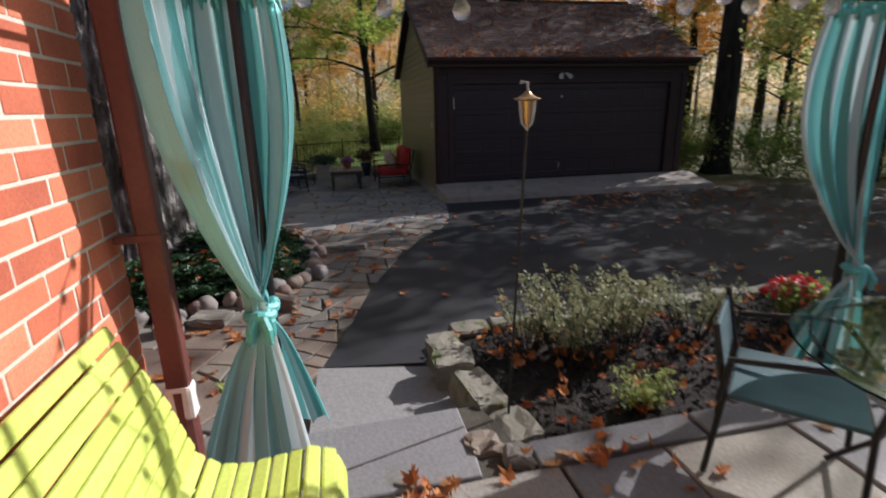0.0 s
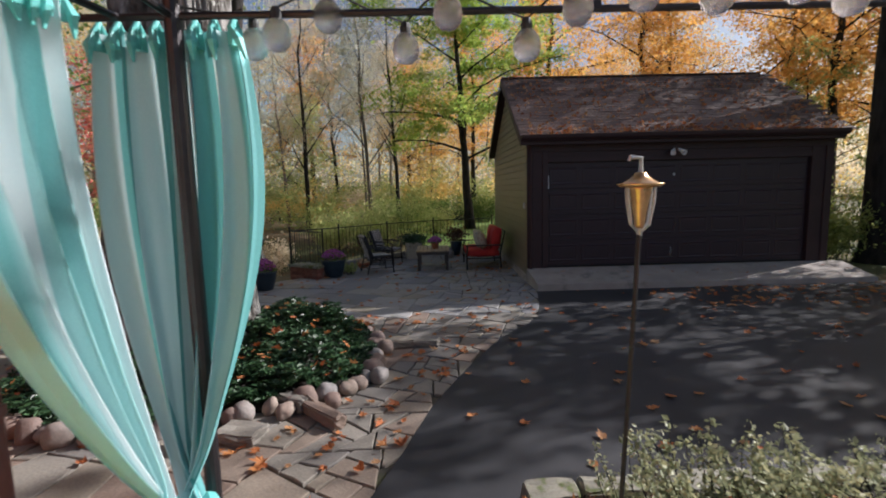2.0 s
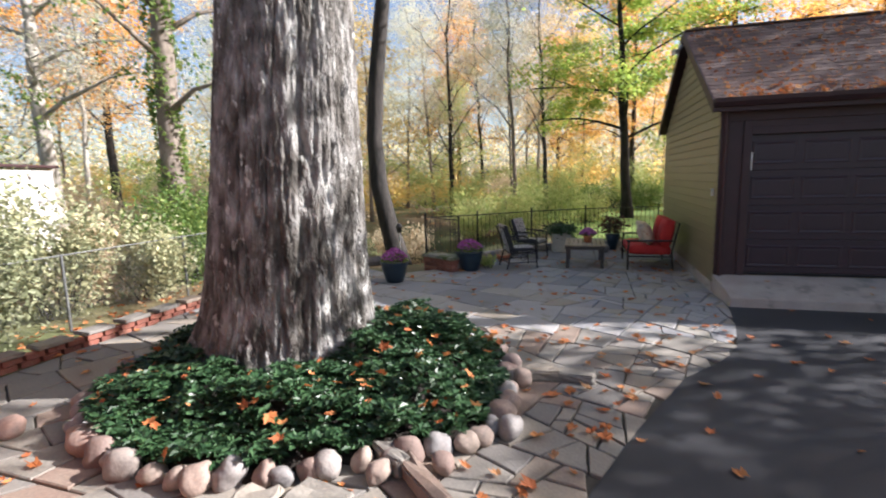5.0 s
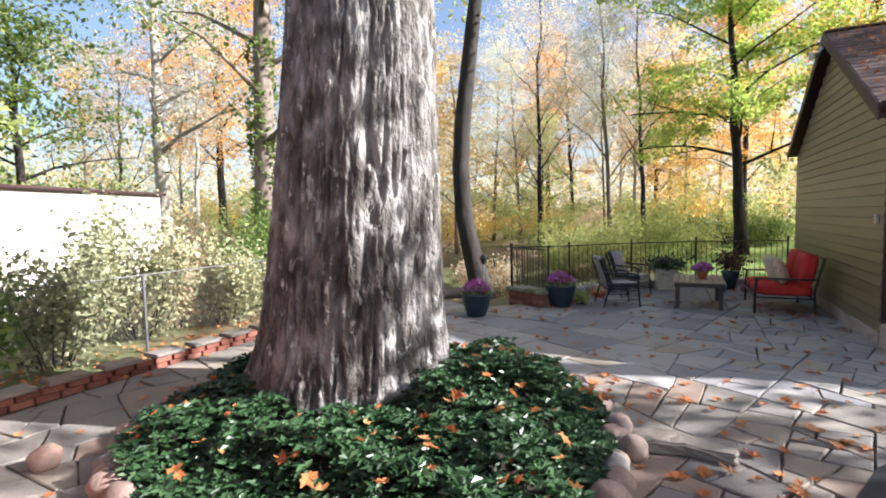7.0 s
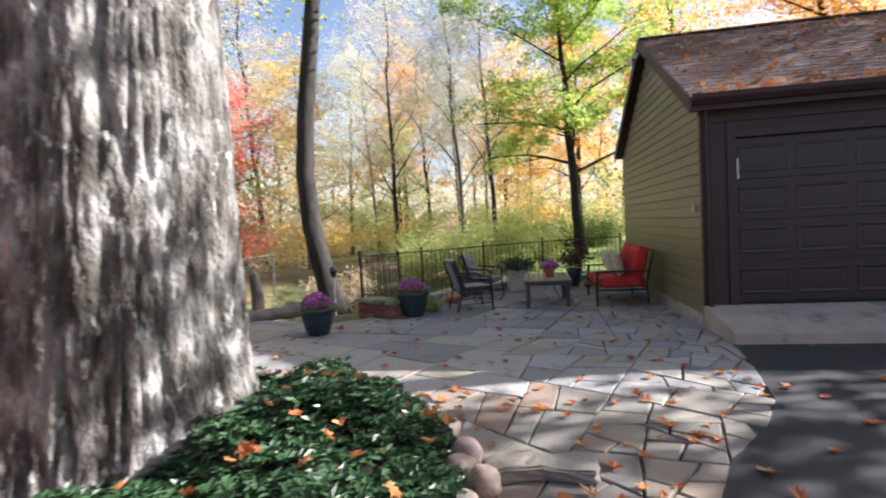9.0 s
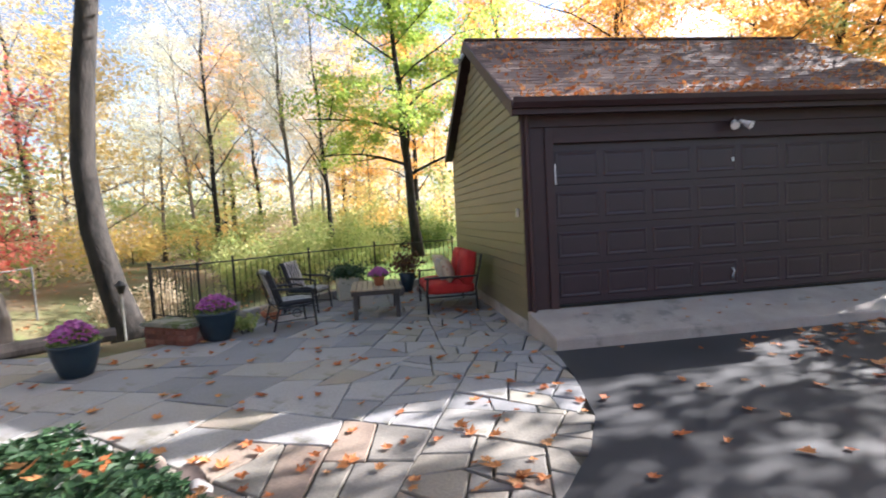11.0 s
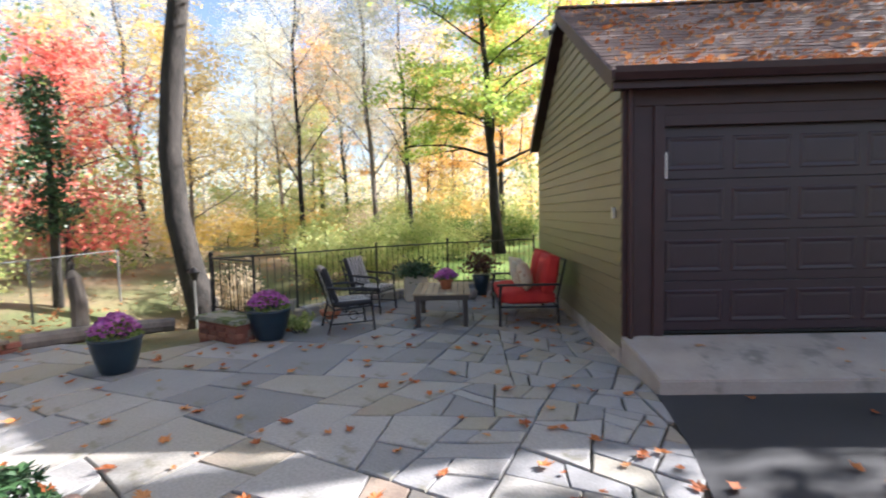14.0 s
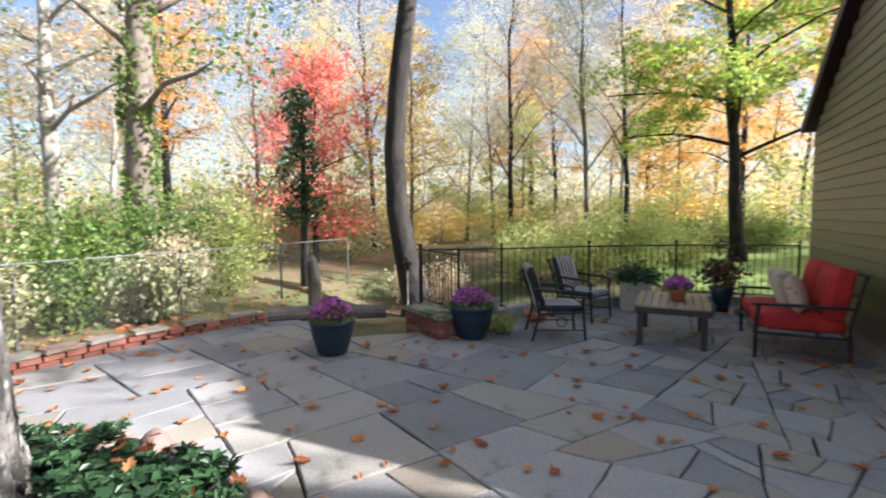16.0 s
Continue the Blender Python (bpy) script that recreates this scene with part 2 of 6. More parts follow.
L_PALE = leafy("pale_green_thinning_leaves", [(0.0, (0.40, 0.42, 0.28)), (0.5, (0.62, 0.62, 0.46)), (1.0, (0.74, 0.68, 0.52))], 0.55)
L_MAPLE = leafy("green_maple_leaves", [(0.0, (0.20, 0.34, 0.06)), (0.5, (0.36, 0.50, 0.10)), (0.85, (0.54, 0.58, 0.15)), (1.0, (0.70, 0.50, 0.14))], 0.6)
L_GREEN = leafy("green_leaves", [(0.0, (0.06, 0.12, 0.03)), (0.5, (0.15, 0.24, 0.06)), (1.0, (0.34, 0.38, 0.11))], 0.5)
L_RED = leafy("scarlet_leaves", [(0.0, (0.62, 0.10, 0.10)), (0.5, (0.80, 0.27, 0.22)), (1.0, (0.84, 0.44, 0.26))], 0.6)
L_TAN = leafy("tan_thinning_leaves", [(0.0, (0.50, 0.43, 0.29)), (0.5, (0.68, 0.58, 0.42)), (1.0, (0.74, 0.58, 0.38))], 0.55)
L_DARK = leafy("dark_glossy_leaves", [(0.0, (0.016, 0.042, 0.018)), (0.5, (0.032, 0.075, 0.03)), (0.85, (0.055, 0.11, 0.045)), (1.0, (0.12, 0.16, 0.06))], 0.15, 0.36)
L_GREY = leafy("grey_green_leaves", [(0.0, (0.16, 0.18, 0.10)), (0.5, (0.32, 0.34, 0.20)), (1.0, (0.50, 0.47, 0.27))], 0.35)
L_FALLEN = leafy("fallen_maple_leaves", [(0.0, (0.24, 0.065, 0.025)), (0.4, (0.44, 0.14, 0.045)), (0.7, (0.55, 0.24, 0.085)), (1.0, (0.42, 0.28, 0.16))], 0.25, 0.7)
L_PINK = leafy("pink_blossom", [(0.0, (0.36, 0.08, 0.30)), (0.5, (0.52, 0.17, 0.45)), (1.0, (0.62, 0.30, 0.55))], 0.3)
L_REDFL = leafy("red_blossom", [(0.0, (0.45, 0.02, 0.03)), (1.0, (0.60, 0.06, 0.06))], 0.3)


def stripes(name, a, b, count):
    """Cloth with stripes along the drop, from the cloth's own width coordinate."""
    m = bpy.data.materials.new(name)
    m.use_nodes = True
    nt = m.node_tree
    nd, ln = nt.nodes, nt.links
    p, out = nd["Principled BSDF"], nd["Material Output"]
    uv = nd.new("ShaderNodeUVMap")
    sp = nd.new("ShaderNodeSeparateXYZ")
    ln.new(uv.outputs[0], sp.inputs[0])
    mu = nd.new("ShaderNodeMath")
    mu.operation = "MULTIPLY"
    mu.inputs[1].default_value = count
    ln.new(sp.outputs["X"], mu.inputs[0])
    fr = nd.new("ShaderNodeMath")
    fr.operation = "FRACT"
    ln.new(mu.outputs[0], fr.inputs[0])
    r = ramp_of(nt, [(0.0, a), (0.48, a), (0.52, b), (1.0, b)])
    ln.new(fr.outputs[0], r.inputs["Fac"])
    ns = nd.new("ShaderNodeTexNoise")
    ns.inputs["Scale"].default_value = 260
    mx = nd.new("ShaderNodeMix")
    mx.data_type, mx.blend_type = "RGBA", "OVERLAY"
    mx.inputs["Factor"].default_value = 0.25
    ln.new(r.outputs[0], mx.inputs["A"])
    ln.new(ns.outputs["Fac"], mx.inputs["B"])
    ln.new(mx.outputs["Result"], p.inputs["Base Color"])
    p.inputs["Roughness"].default_value = 0.6
    p.inputs["Sheen Weight"].default_value = 0.3
    t = nd.new("ShaderNodeBsdfTranslucent")
    ln.new(mx.outputs["Result"], t.inputs["Color"])
    s = nd.new("ShaderNodeMixShader")
    s.inputs["Fac"].default_value = 0.3
    ln.new(p.outputs[0], s.inputs[1])
    ln.new(t.outputs[0], s.inputs[2])
    ln.new(s.outputs[0], out.inputs["Surface"])
    return m


M_CURTAIN = stripes("striped_aqua_cloth", (0.56, 0.72, 0.73), (0.13, 0.42, 0.42), 4)
# Paler copy of the aqua cloth: full sun put into the colour.
M_CURTAIN2 = stripes("sunlit_aqua_cloth", (0.34, 0.62, 0.62), (0.78, 0.85, 0.86), 2)
M_TEALRIB = surface("aqua_ribbon", [(0.3, (0.10, 0.45, 0.42)), (0.7, (0.16, 0.55, 0.52))], 6, 0.5, 0.1, 80)
M_STRIPED = stripes("striped_chair_cloth", (0.022, 0.022, 0.028), (0.55, 0.54, 0.55), 6)


# ---- mesh helpers ----
def mesh_of(bm, name, mat, smooth=False):
    me = bpy.data.meshes.new(name)
    bm.normal_update()
    bm.to_mesh(me)
    bm.free()
    for m in (mat if isinstance(mat, (list, tuple)) else [mat]):
        me.materials.append(m)
    if smooth:
        me.polygons.foreach_set("use_smooth", [True] * len(me.polygons))
    return me


def part(name, bm, mat, parent=None, label="", smooth=False):
    ob = new(name, mesh_of(bm, name, mat, smooth) if isinstance(bm, bmesh.types.BMesh) else bm)
    ob.parent = parent
    if label:
        ob["label"] = label
    return ob


def thing(name, at, turn=0.0, label="", category="", group="", kind=""):
    ob = new(name)
    ob.empty_display_size = 0.1
    ob.matrix_basis = pose(*at, 0, 0, turn)
    return tagged(ob, label, category, group, kind)


def box(bm, lo, hi, bevel=0.0, m=None):
    c = [(a + b) / 2 for a, b in zip(lo, hi)]
    s = [abs(b - a) for a, b in zip(lo, hi)]
    r = bmesh.ops.create_cube(bm, size=1, matrix=(m or Matrix()) @ Matrix.LocRotScale(c, None, s))
    if bevel:
        vs = set(r["verts"])
        es = [e for e in bm.edges if e.verts[0] in vs and e.verts[1] in vs]
        bmesh.ops.bevel(bm, geom=es, offset=bevel, segments=2, affect="EDGES", profile=0.5)
    return bm


def block(lo, hi, bevel=0.0, m=None):
    return box(bmesh.new(), lo, hi, bevel, m)


def tube(bm, pts, radii, seg=8, wob=0.0, rnd=None, cap=True):
    """A tapered round bar along a line of points."""
    pts = [Vector(p) for p in pts]
    if not isinstance(radii, (list, tuple)):
        radii = [radii] * len(pts)
    rings = []
    side = None
    for i, p in enumerate(pts):
        d = (pts[min(i + 1, len(pts) - 1)] - pts[max(i - 1, 0)]).normalized()
        if side is None:
            side = d.orthogonal().normalized()
        side = (side - d * side.dot(d)).normalized()
        up = d.cross(side)
        ring = []
        for k in range(seg):
            a = 2 * math.pi * k / seg
            r = radii[i] * (1 + (rnd.uniform(-wob, wob) if rnd else 0))
            ring.append(bm.verts.new(p + (side * math.cos(a) + up * math.sin(a)) * r))
        rings.append(ring)
    for a, b in zip(rings, rings[1:]):
        for k in range(seg):
            bm.faces.new((a[k], a[(k + 1) % seg], b[(k + 1) % seg], b[k]))
    if cap:
        bm.faces.new(rings[0][::-1])
        bm.faces.new(rings[-1])
    return bm


def bar(pts, radii, seg=8, **k):
    return tube(bmesh.new(), pts, radii, seg, **k)


def lathe(profile, seg=24):
    bm = bmesh.new()
    rings = []
    for r, z in profile:
        rings.append([bm.verts.new((r * math.cos(2 * math.pi * k / seg), r * math.sin(2 * math.pi * k / seg), z)) for k in range(seg)])
    for a, b in zip(rings, rings[1:]):
        for k in range(seg):
            bm.faces.new((a[k], a[(k + 1) % seg], b[(k + 1) % seg], b[k]))
    bm.faces.new(rings[0][::-1])
    bm.faces.new(rings[-1])
    return bm


def prism(poly, z0, z1):
    bm = bmesh.new()
    lo = [bm.verts.new((x, y, z0)) for x, y in poly]
    hi = [bm.verts.new((x, y, z1)) for x, y in poly]
    n = len(poly)
    bm.faces.new(hi)
    bm.faces.new(lo[::-1])
    for k in range(n):
        bm.faces.new((lo[k], lo[(k + 1) % n], hi[(k + 1) % n], hi[k]))
    bmesh.ops.recalc_face_normals(bm, faces=bm.faces)
    return bm


def blob(rnd, size, sub=2, rough=0.18):
    """A rounded uneven stone or cushion."""
    bm = bmesh.new()
    bmesh.ops.create_icosphere(bm, subdivisions=sub, radius=1)
    off = Vector((rnd.uniform(0, 50), rnd.uniform(0, 50), rnd.uniform(0, 50)))
    for v in bm.verts:
        k = 1 + rough * noise.noise(v.co * 0.9 + off) * 1.6 + rough * 0.4 * noise.noise(v.co * 2.3 + off)
        v.co = Vector((v.co.x * size[0], v.co.y * size[1], v.co.z * size[2])) * k
    return bm


def pillow(sx, sy, sz):
    bm = bmesh.new()
    n = 8
    for s in (1, -1):
        g = [[bm.verts.new((sx * (i / n - 0.5), sy * (j / n - 0.5), s * sz / 2 * (max(0, 1 - abs(2 * i / n - 1) ** 3) * max(0, 1 - abs(2 * j / n - 1) ** 3)) ** 0.45)) for j in range(n + 1)] for i in range(n + 1)]
        for i in range(n):
            for j in range(n):
                q = (g[i][j], g[i + 1][j], g[i + 1][j + 1], g[i][j + 1])
                bm.faces.new(q if s > 0 else q[::-1])
    bmesh.ops.remove_doubles(bm, verts=bm.verts, dist=0.0005)
    return bm


def leaf_mesh(name, centres, size, mat, rng, dirs=None, flat=0.0, jitter=0.5, narrow=0.6):
    """Many small folded leaves, one island each."""
    c = np.asarray(centres, float)
    n = len(c)
    d = rng.normal(size=(n, 3)) if dirs is None else np.array(dirs, float)
    d[:, 2] *= 1 - flat if dirs is None else 1
    d /= np.linalg.norm(d, axis=1)[:, None]
    nn = rng.normal(size=(n, 3))
    nn[:, 2] += flat * 4
    w = np.cross(nn, d)
    w /= np.linalg.norm(w, axis=1)[:, None] + 1e-9
    up = np.cross(d, w)
    s = size * (1 + jitter * rng.uniform(-1, 1, n))[:, None]
    base, tip = c - d * s * 0.5, c + d * s * 0.5
    left, right = c + w * s * 0.5 * narrow + up * s * 0.10, c - w * s * 0.5 * narrow + up * s * 0.10
    verts = np.stack([base, right, tip, left], 1).reshape(-1, 3)
    idx = np.arange(n * 4).reshape(-1, 4)
    faces = np.concatenate([idx[:, [0, 1, 2]], idx[:, [0, 2, 3]]], 0)
    me = bpy.data.meshes.new(name)
    me.from_pydata(verts.tolist(), [], faces.tolist())
    me.materials.append(mat)
    return me


def inside(x, y, poly):
    c = False
    for i in range(len(poly)):
        (x1, y1), (x2, y2) = poly[i - 1], poly[i]
        if (y1 > y) != (y2 > y) and x < (x2 - x1) * (y - y1) / (y2 - y1) + x1:
            c = not c
    return c


def clip_half(poly, p, nrm):
    """Keep the part of poly on the side of p to which nrm points."""
    out = []
    for i in range(len(poly)):
        a, b = poly[i - 1], poly[i]
        da = (a[0] - p[0]) * nrm[0] + (a[1] - p[1]) * nrm[1]
        db = (b[0] - p[0]) * nrm[0] + (b[1] - p[1]) * nrm[1]
        if (da >= 0) != (db >= 0):
            k = da / (da - db)
            out.append((a[0] + (b[0] - a[0]) * k, a[1] + (b[1] - a[1]) * k))
        if db >= 0:
            out.append(b)
    return out


def area(poly):
    return 0.5 * sum(poly[i - 1][0] * poly[i][1] - poly[i][0] * poly[i - 1][1] for i in range(len(poly)))


def split_cells(poly, size, rnd, turn, skew):
    """Break a convex outline into uneven four-sided stones by repeated skewed cuts."""
    todo, done = [poly], []
    while todo:
        c = todo.pop()
        cx, cy = sum(p[0] for p in c) / len(c), sum(p[1] for p in c) / len(c)
        want = size(cx, cy)
        u = [p[0] * math.cos(turn) + p[1] * math.sin(turn) for p in c]
        v = [-p[0] * math.sin(turn) + p[1] * math.cos(turn) for p in c]
        du, dv = max(u) - min(u), max(v) - min(v)
        if max(du, dv) < want * rnd.uniform(0.95, 1.7) or abs(area(c)) < want * want * 0.28:
            done.append(c)
            continue
        k = rnd.uniform(0.34, 0.66)
        if du > dv * rnd.uniform(0.75, 1.25):
            at, a = (min(u) + du * k), turn
        else:
            at, a = (min(v) + dv * k), turn + math.pi / 2
        cu, cv = cx * math.cos(turn) + cy * math.sin(turn), -cx * math.sin(turn) + cy * math.cos(turn)
        if a == turn:
            p = (at * math.cos(turn) - cv * math.sin(turn), at * math.sin(turn) + cv * math.cos(turn))
        else:
            p = (cu * math.cos(turn) - at * math.sin(turn), cu * math.sin(turn) + at * math.cos(turn))
        a += rnd.uniform(-1, 1) * skew(cx, cy)
        nrm = (math.cos(a), math.sin(a))
        for s in (1, -1):
            h = clip_half(c, p, (nrm[0] * s, nrm[1] * s))
            if len(h) > 2 and abs(area(h)) > 0.002:
                todo.append(h)
    return done


def flag_mesh(poly, gap, region, thick, rnd, edge=0.010):
    """One stone: outline drawn in from the joint, clipped to the paved region, with a worn edge."""
    if area(poly) < 0:
        poly = poly[::-1]
    c = poly
    for i in range(len(poly)):
        (x1, y1), (x2, y2) = poly[i - 1], poly[i]
        l = math.hypot(x2 - x1, y2 - y1)
        if l < 1e-6:
            continue
        nrm = (-(y2 - y1) / l, (x2 - x1) / l)
        g = gap * rnd.uniform(0.6, 1.5)
        c = clip_half(c, (x1 + nrm[0] * g, y1 + nrm[1] * g), nrm)
        if len(c) < 3:
            return None
    if region:
        sub = region
        for i in range(len(c)):
            (x1, y1), (x2, y2) = c[i - 1], c[i]
            l = math.hypot(x2 - x1, y2 - y1)
            if l < 1e-6:
                continue
            sub = clip_half(sub, (x1, y1), (-(y2 - y1) / l, (x2 - x1) / l))
            if len(sub) < 3:
                return None
        c = sub
        if area(c) < 0:
            c = c[::-1]
    if abs(area(c)) < 0.012:
        return None
    pts = []
    for i in range(len(c)):
        a, b = c[i - 1], c[i]
        l = math.hypot(b[0] - a[0], b[1] - a[1])
        if l < 0.004:
            continue
        pts.append(a)
        if l > 0.22:
            k = rnd.uniform(0.35, 0.65)
            w = rnd.uniform(-0.012, 0.012)
            pts.append((a[0] + (b[0] - a[0]) * k - (b[1] - a[1]) / l * w, a[1] + (b[1] - a[1]) * k + (b[0] - a[0]) / l * w))
    n = len(pts)
    if n < 3:
        return None
    cx, cy = sum(p[0] for p in pts) / n, sum(p[1] for p in pts) / n
    tx, ty, tz = rnd.uniform(-0.006, 0.006), rnd.uniform(-0.006, 0.006), rnd.uniform(-0.004, 0.005)
    verts, faces = [], []
    for lay, (dz, ins) in enumerate(((-thick, 0), (-edge * 0.8, 0), (0, edge))):
        for x, y in pts:
            l = math.hypot(x - cx, y - cy) + 1e-6
            k = max(0.2, 1 - ins / l)
            px, py = (x - cx) * k, (y - cy) * k
            verts.append((px, py, dz + (tz + tx * px + ty * py if lay else 0)))
    for lay in (0, 1):
        for i in range(n):
            j = (i + 1) % n
            faces.append((lay * n + i, lay * n + j, (lay + 1) * n + j, (lay + 1) * n + i))
    faces.append(tuple(range(2 * n, 3 * n)))
    me = bpy.data.meshes.new("flagstone")
    me.from_pydata(verts, [], faces)
    return me, cx, cy


def pave(owner, cells, region, z, mat, rnd, gap, thick=0.05, limit=300, name="flagstone"):
    """Lay the stones of a pavement; past the limit the rest are joined."""
    rest = bmesh.new()
    made = 0
    for c in cells:
        r = flag_mesh(c, gap, region, thick, rnd)
        if not r:
            continue
        me, cx, cy = r
        if made < limit:
            me.materials.append(mat)
            ob = new(name, me)
            ob.parent = owner
            ob.location = (cx, cy, z)
            made += 1
        else:
            me.transform(Matrix.Translation((cx, cy, z)))
            rest.from_mesh(me)
    if len(rest.verts):
        ob = part(name + "_rest", rest, mat, owner)
        ob["kind"] = "stuff"
    return made


# ---- ground ----
rnd = random.Random(7)
rng = np.random.default_rng(7)


def ground_z(x, y):
    """The garden falls away behind the patio's corner."""
    return -0.06 - 1.0 * math.exp(-(((x + 8.6) / 2.9) ** 2 + ((y - 6.9) / 3.6) ** 2))


_bm = bmesh.new()
_ax = [-400, -150, -60, -30] + [-20 + 0.8 * i for i in range(38)] + [14, 30, 60, 150, 400]
_ay = [-400, -150, -60, -25, -12] + [-4 + 0.8 * i for i in range(28)] + [20, 26, 40, 80, 150, 400]
_g = [[_bm.verts.new((x, y, ground_z(x, y))) for y in _ay] for x in _ax]
for _i in range(len(_ax) - 1):
    for _j in range(len(_ay) - 1):
        _bm.faces.new((_g[_i][_j], _g[_i + 1][_j], _g[_i + 1][_j + 1], _g[_i][_j + 1]))
ground = tagged(part("ground", _bm, M_GROUND, smooth=True), "leaf-strewn woodland ground around the yard", "ground", kind="structure")

LAWN = [(-2.6, 7.0), (6.5, 7.0), (14, 14), (12, 24), (-3, 25), (-5, 18), (-3.4, 11.0)]
tagged(part("lawn", prism(LAWN, -0.055, -0.03), M_LAWN), "sunlit green lawn strewn with dry leaves", "lawn", kind="structure")

DRIVE_EDGE = [(-2.93, -7.47), (-2.66, -6.65), (-2.42, -5.8), (-2.05, -4.9), (-1.5, -3.75), (-1.05, -3.2), (-0.78, -2.7), (-0.58, -1.9), (-0.42, -0.9)]
DRIVE = DRIVE_EDGE + [(6.6, -0.9), (9.5, -1.5), (10, -30), (1.2, -30), (1.2, -7.3), (-1.95, -7.3), (-2.1, -7.6)]
tagged(part("driveway", prism(DRIVE, -0.055, 0.0), M_ASPHALT), "dark asphalt driveway with dappled sunlight", "driveway", kind="structure")

PATIO = DRIVE_EDGE + [(-0.42, 5.35), (-1.75, 5.0), (-3.1, 4.5), (-3.7, 3.8), (-4.55, 2.9), (-4.95, 1.75), (-5.6, 1.2), (-6.2, 0.62), (-6.9, 1.05), (-7.6, 1.2), (-8.1, 0.6),
                      (-8.3, -0.6), (-8.35, -2.3), (-8.35, -5.3), (-8.4, -8.85), (-2.95, -8.85)]
patio = tagged(part("patio", prism(PATIO, -0.056, -0.028), M_JOINT), "irregular bluestone flagstone patio strewn with leaves", "patio", kind="structure")

# ---- upper terrace and steps ----
TERR = [(-3.5, -8.72), (-2.0, -8.66), (-1.86, -9.1), (-0.6, -9.08), (2.6, -9.0), (2.6, -14.5), (-3.5, -14.5)]
terrace = tagged(part("terrace", prism(TERR, -0.05, 0.265), M_JOINT), "raised bluestone terrace beside the house", "terrace", kind="structure")
_step = tagged(part("stone_step", prism([(-2.95, -7.66), (-2.14, -7.84), (-2.0, -8.66), (-3.0, -8.7)], -0.05, 0.10), M_STONE), "wide grey bluestone step below the terrace", "step", kind="structure")

# ---- garage ----
GX0, GX1, GY1 = -0.42, 5.93, 5.30         # wall faces
WT, ZE, ZR, YR = 0.30, 2.93, 4.66, 2.6     # base, eave and ridge
garage = thing("garage", (0, 0, 0), 0, "brown two-car garage with khaki lap siding and shingle roof", "garage")


def wall_panel(name, lo, hi, mat):
    return part(name, block(lo, hi), mat, garage)


wall_panel("front_jamb", (GX0, 0.0, 0.10), (0.0, 0.14, 2.86), M_BROWN)
wall_panel("front_jamb", (5.49, 0.0, 0.10), (GX1, 0.14, 2.86), M_BROWN)
wall_panel("front_header", (0.0, 0.0, 2.49), (5.49, 0.14, 2.86), M_BROWN)
for _x0, _x1 in ((GX0 - 0.012, GX0 + 0.14), (-0.11, 0.0), (5.49, 5.60), (GX1 - 0.14, GX1 + 0.012)):
    part("trim_board", block((_x0, -0.026, 0.12), (_x1, -0.001, 2.86), 0.004), M_BROWN, garage)
part("trim_board", block((0.0, -0.024, 2.49), (5.49, -0.001, 2.60), 0.004), M_BROWN, garage)
part("frieze_board", block((GX0, -0.03, 2.70), (GX1, -0.0015, 2.87), 0.004), M_BROWN, garage)
part("back_wall", block((GX0, GY1 - 0.14, -0.05), (GX1, GY1, ZE)), M_SIDING, garage)


def gable(x0, x1):
    bm = bmesh.new()
    pr = [(0.14, -0.05), (GY1 - 0.14, -0.05), (GY1 - 0.14, ZE - 0.08), (YR, ZR - 0.16), (0.14, ZE - 0.08)]
    a = [bm.verts.new((x0, y, z)) for y, z in pr]
    b = [bm.verts.new((x1, y, z)) for y, z in pr]
    bm.faces.new(a)
    bm.faces.new(b[::-1])
    for i in range(5):
        bm.faces.new((a[i - 1], a[i], b[i], b[i - 1]))
    bmesh.ops.recalc_face_normals(bm, faces=bm.faces)
    return bm


gw = part("gable_wall", gable(GX0, GX0 + 0.14), M_SIDING, garage)
part("gable_wall", gable(GX1 - 0.14, GX1), M_SIDING, garage)
part("foundation", block((GX0 - 0.03, 0.0, -0.05), (GX0 - 0.004, GY1, 0.17), 0.006), M_CONC, garage, "grey concrete footing")
_z = 0.17
while _z < ZR - 0.3:
    top = _z + 0.152
    k = (ZR - 0.14 - top) / (ZR - 0.14 - ZE)
    y0, y1 = (0.0, GY1) if k >= 1 else (YR - (YR - 0.0) * k - 0.02, YR + (GY1 - YR) * k + 0.02)
    if y1 - y0 > 0.15:
        bm = bmesh.new()
        pr = [(GX0 - 0.026, _z), (GX0 - 0.022, _z - 0.006), (GX0 - 0.003, _z - 0.006), (GX0 - 0.003, top), (GX0 - 0.008, top)]
        a = [bm.verts.new((x, y0, z)) for x, z in pr]
        b = [bm.verts.new((x, y1, z)) for x, z in pr]
        bm.faces.new(a)
        bm.faces.new(b[::-1])
        for i in range(5):
            bm.faces.new((a[i - 1], a[i], b[i], b[i - 1]))
        bmesh.ops.recalc_face_normals(bm, faces=bm.faces)
        part("siding_board", bm, M_SIDING, gw)
    _z += 0.146

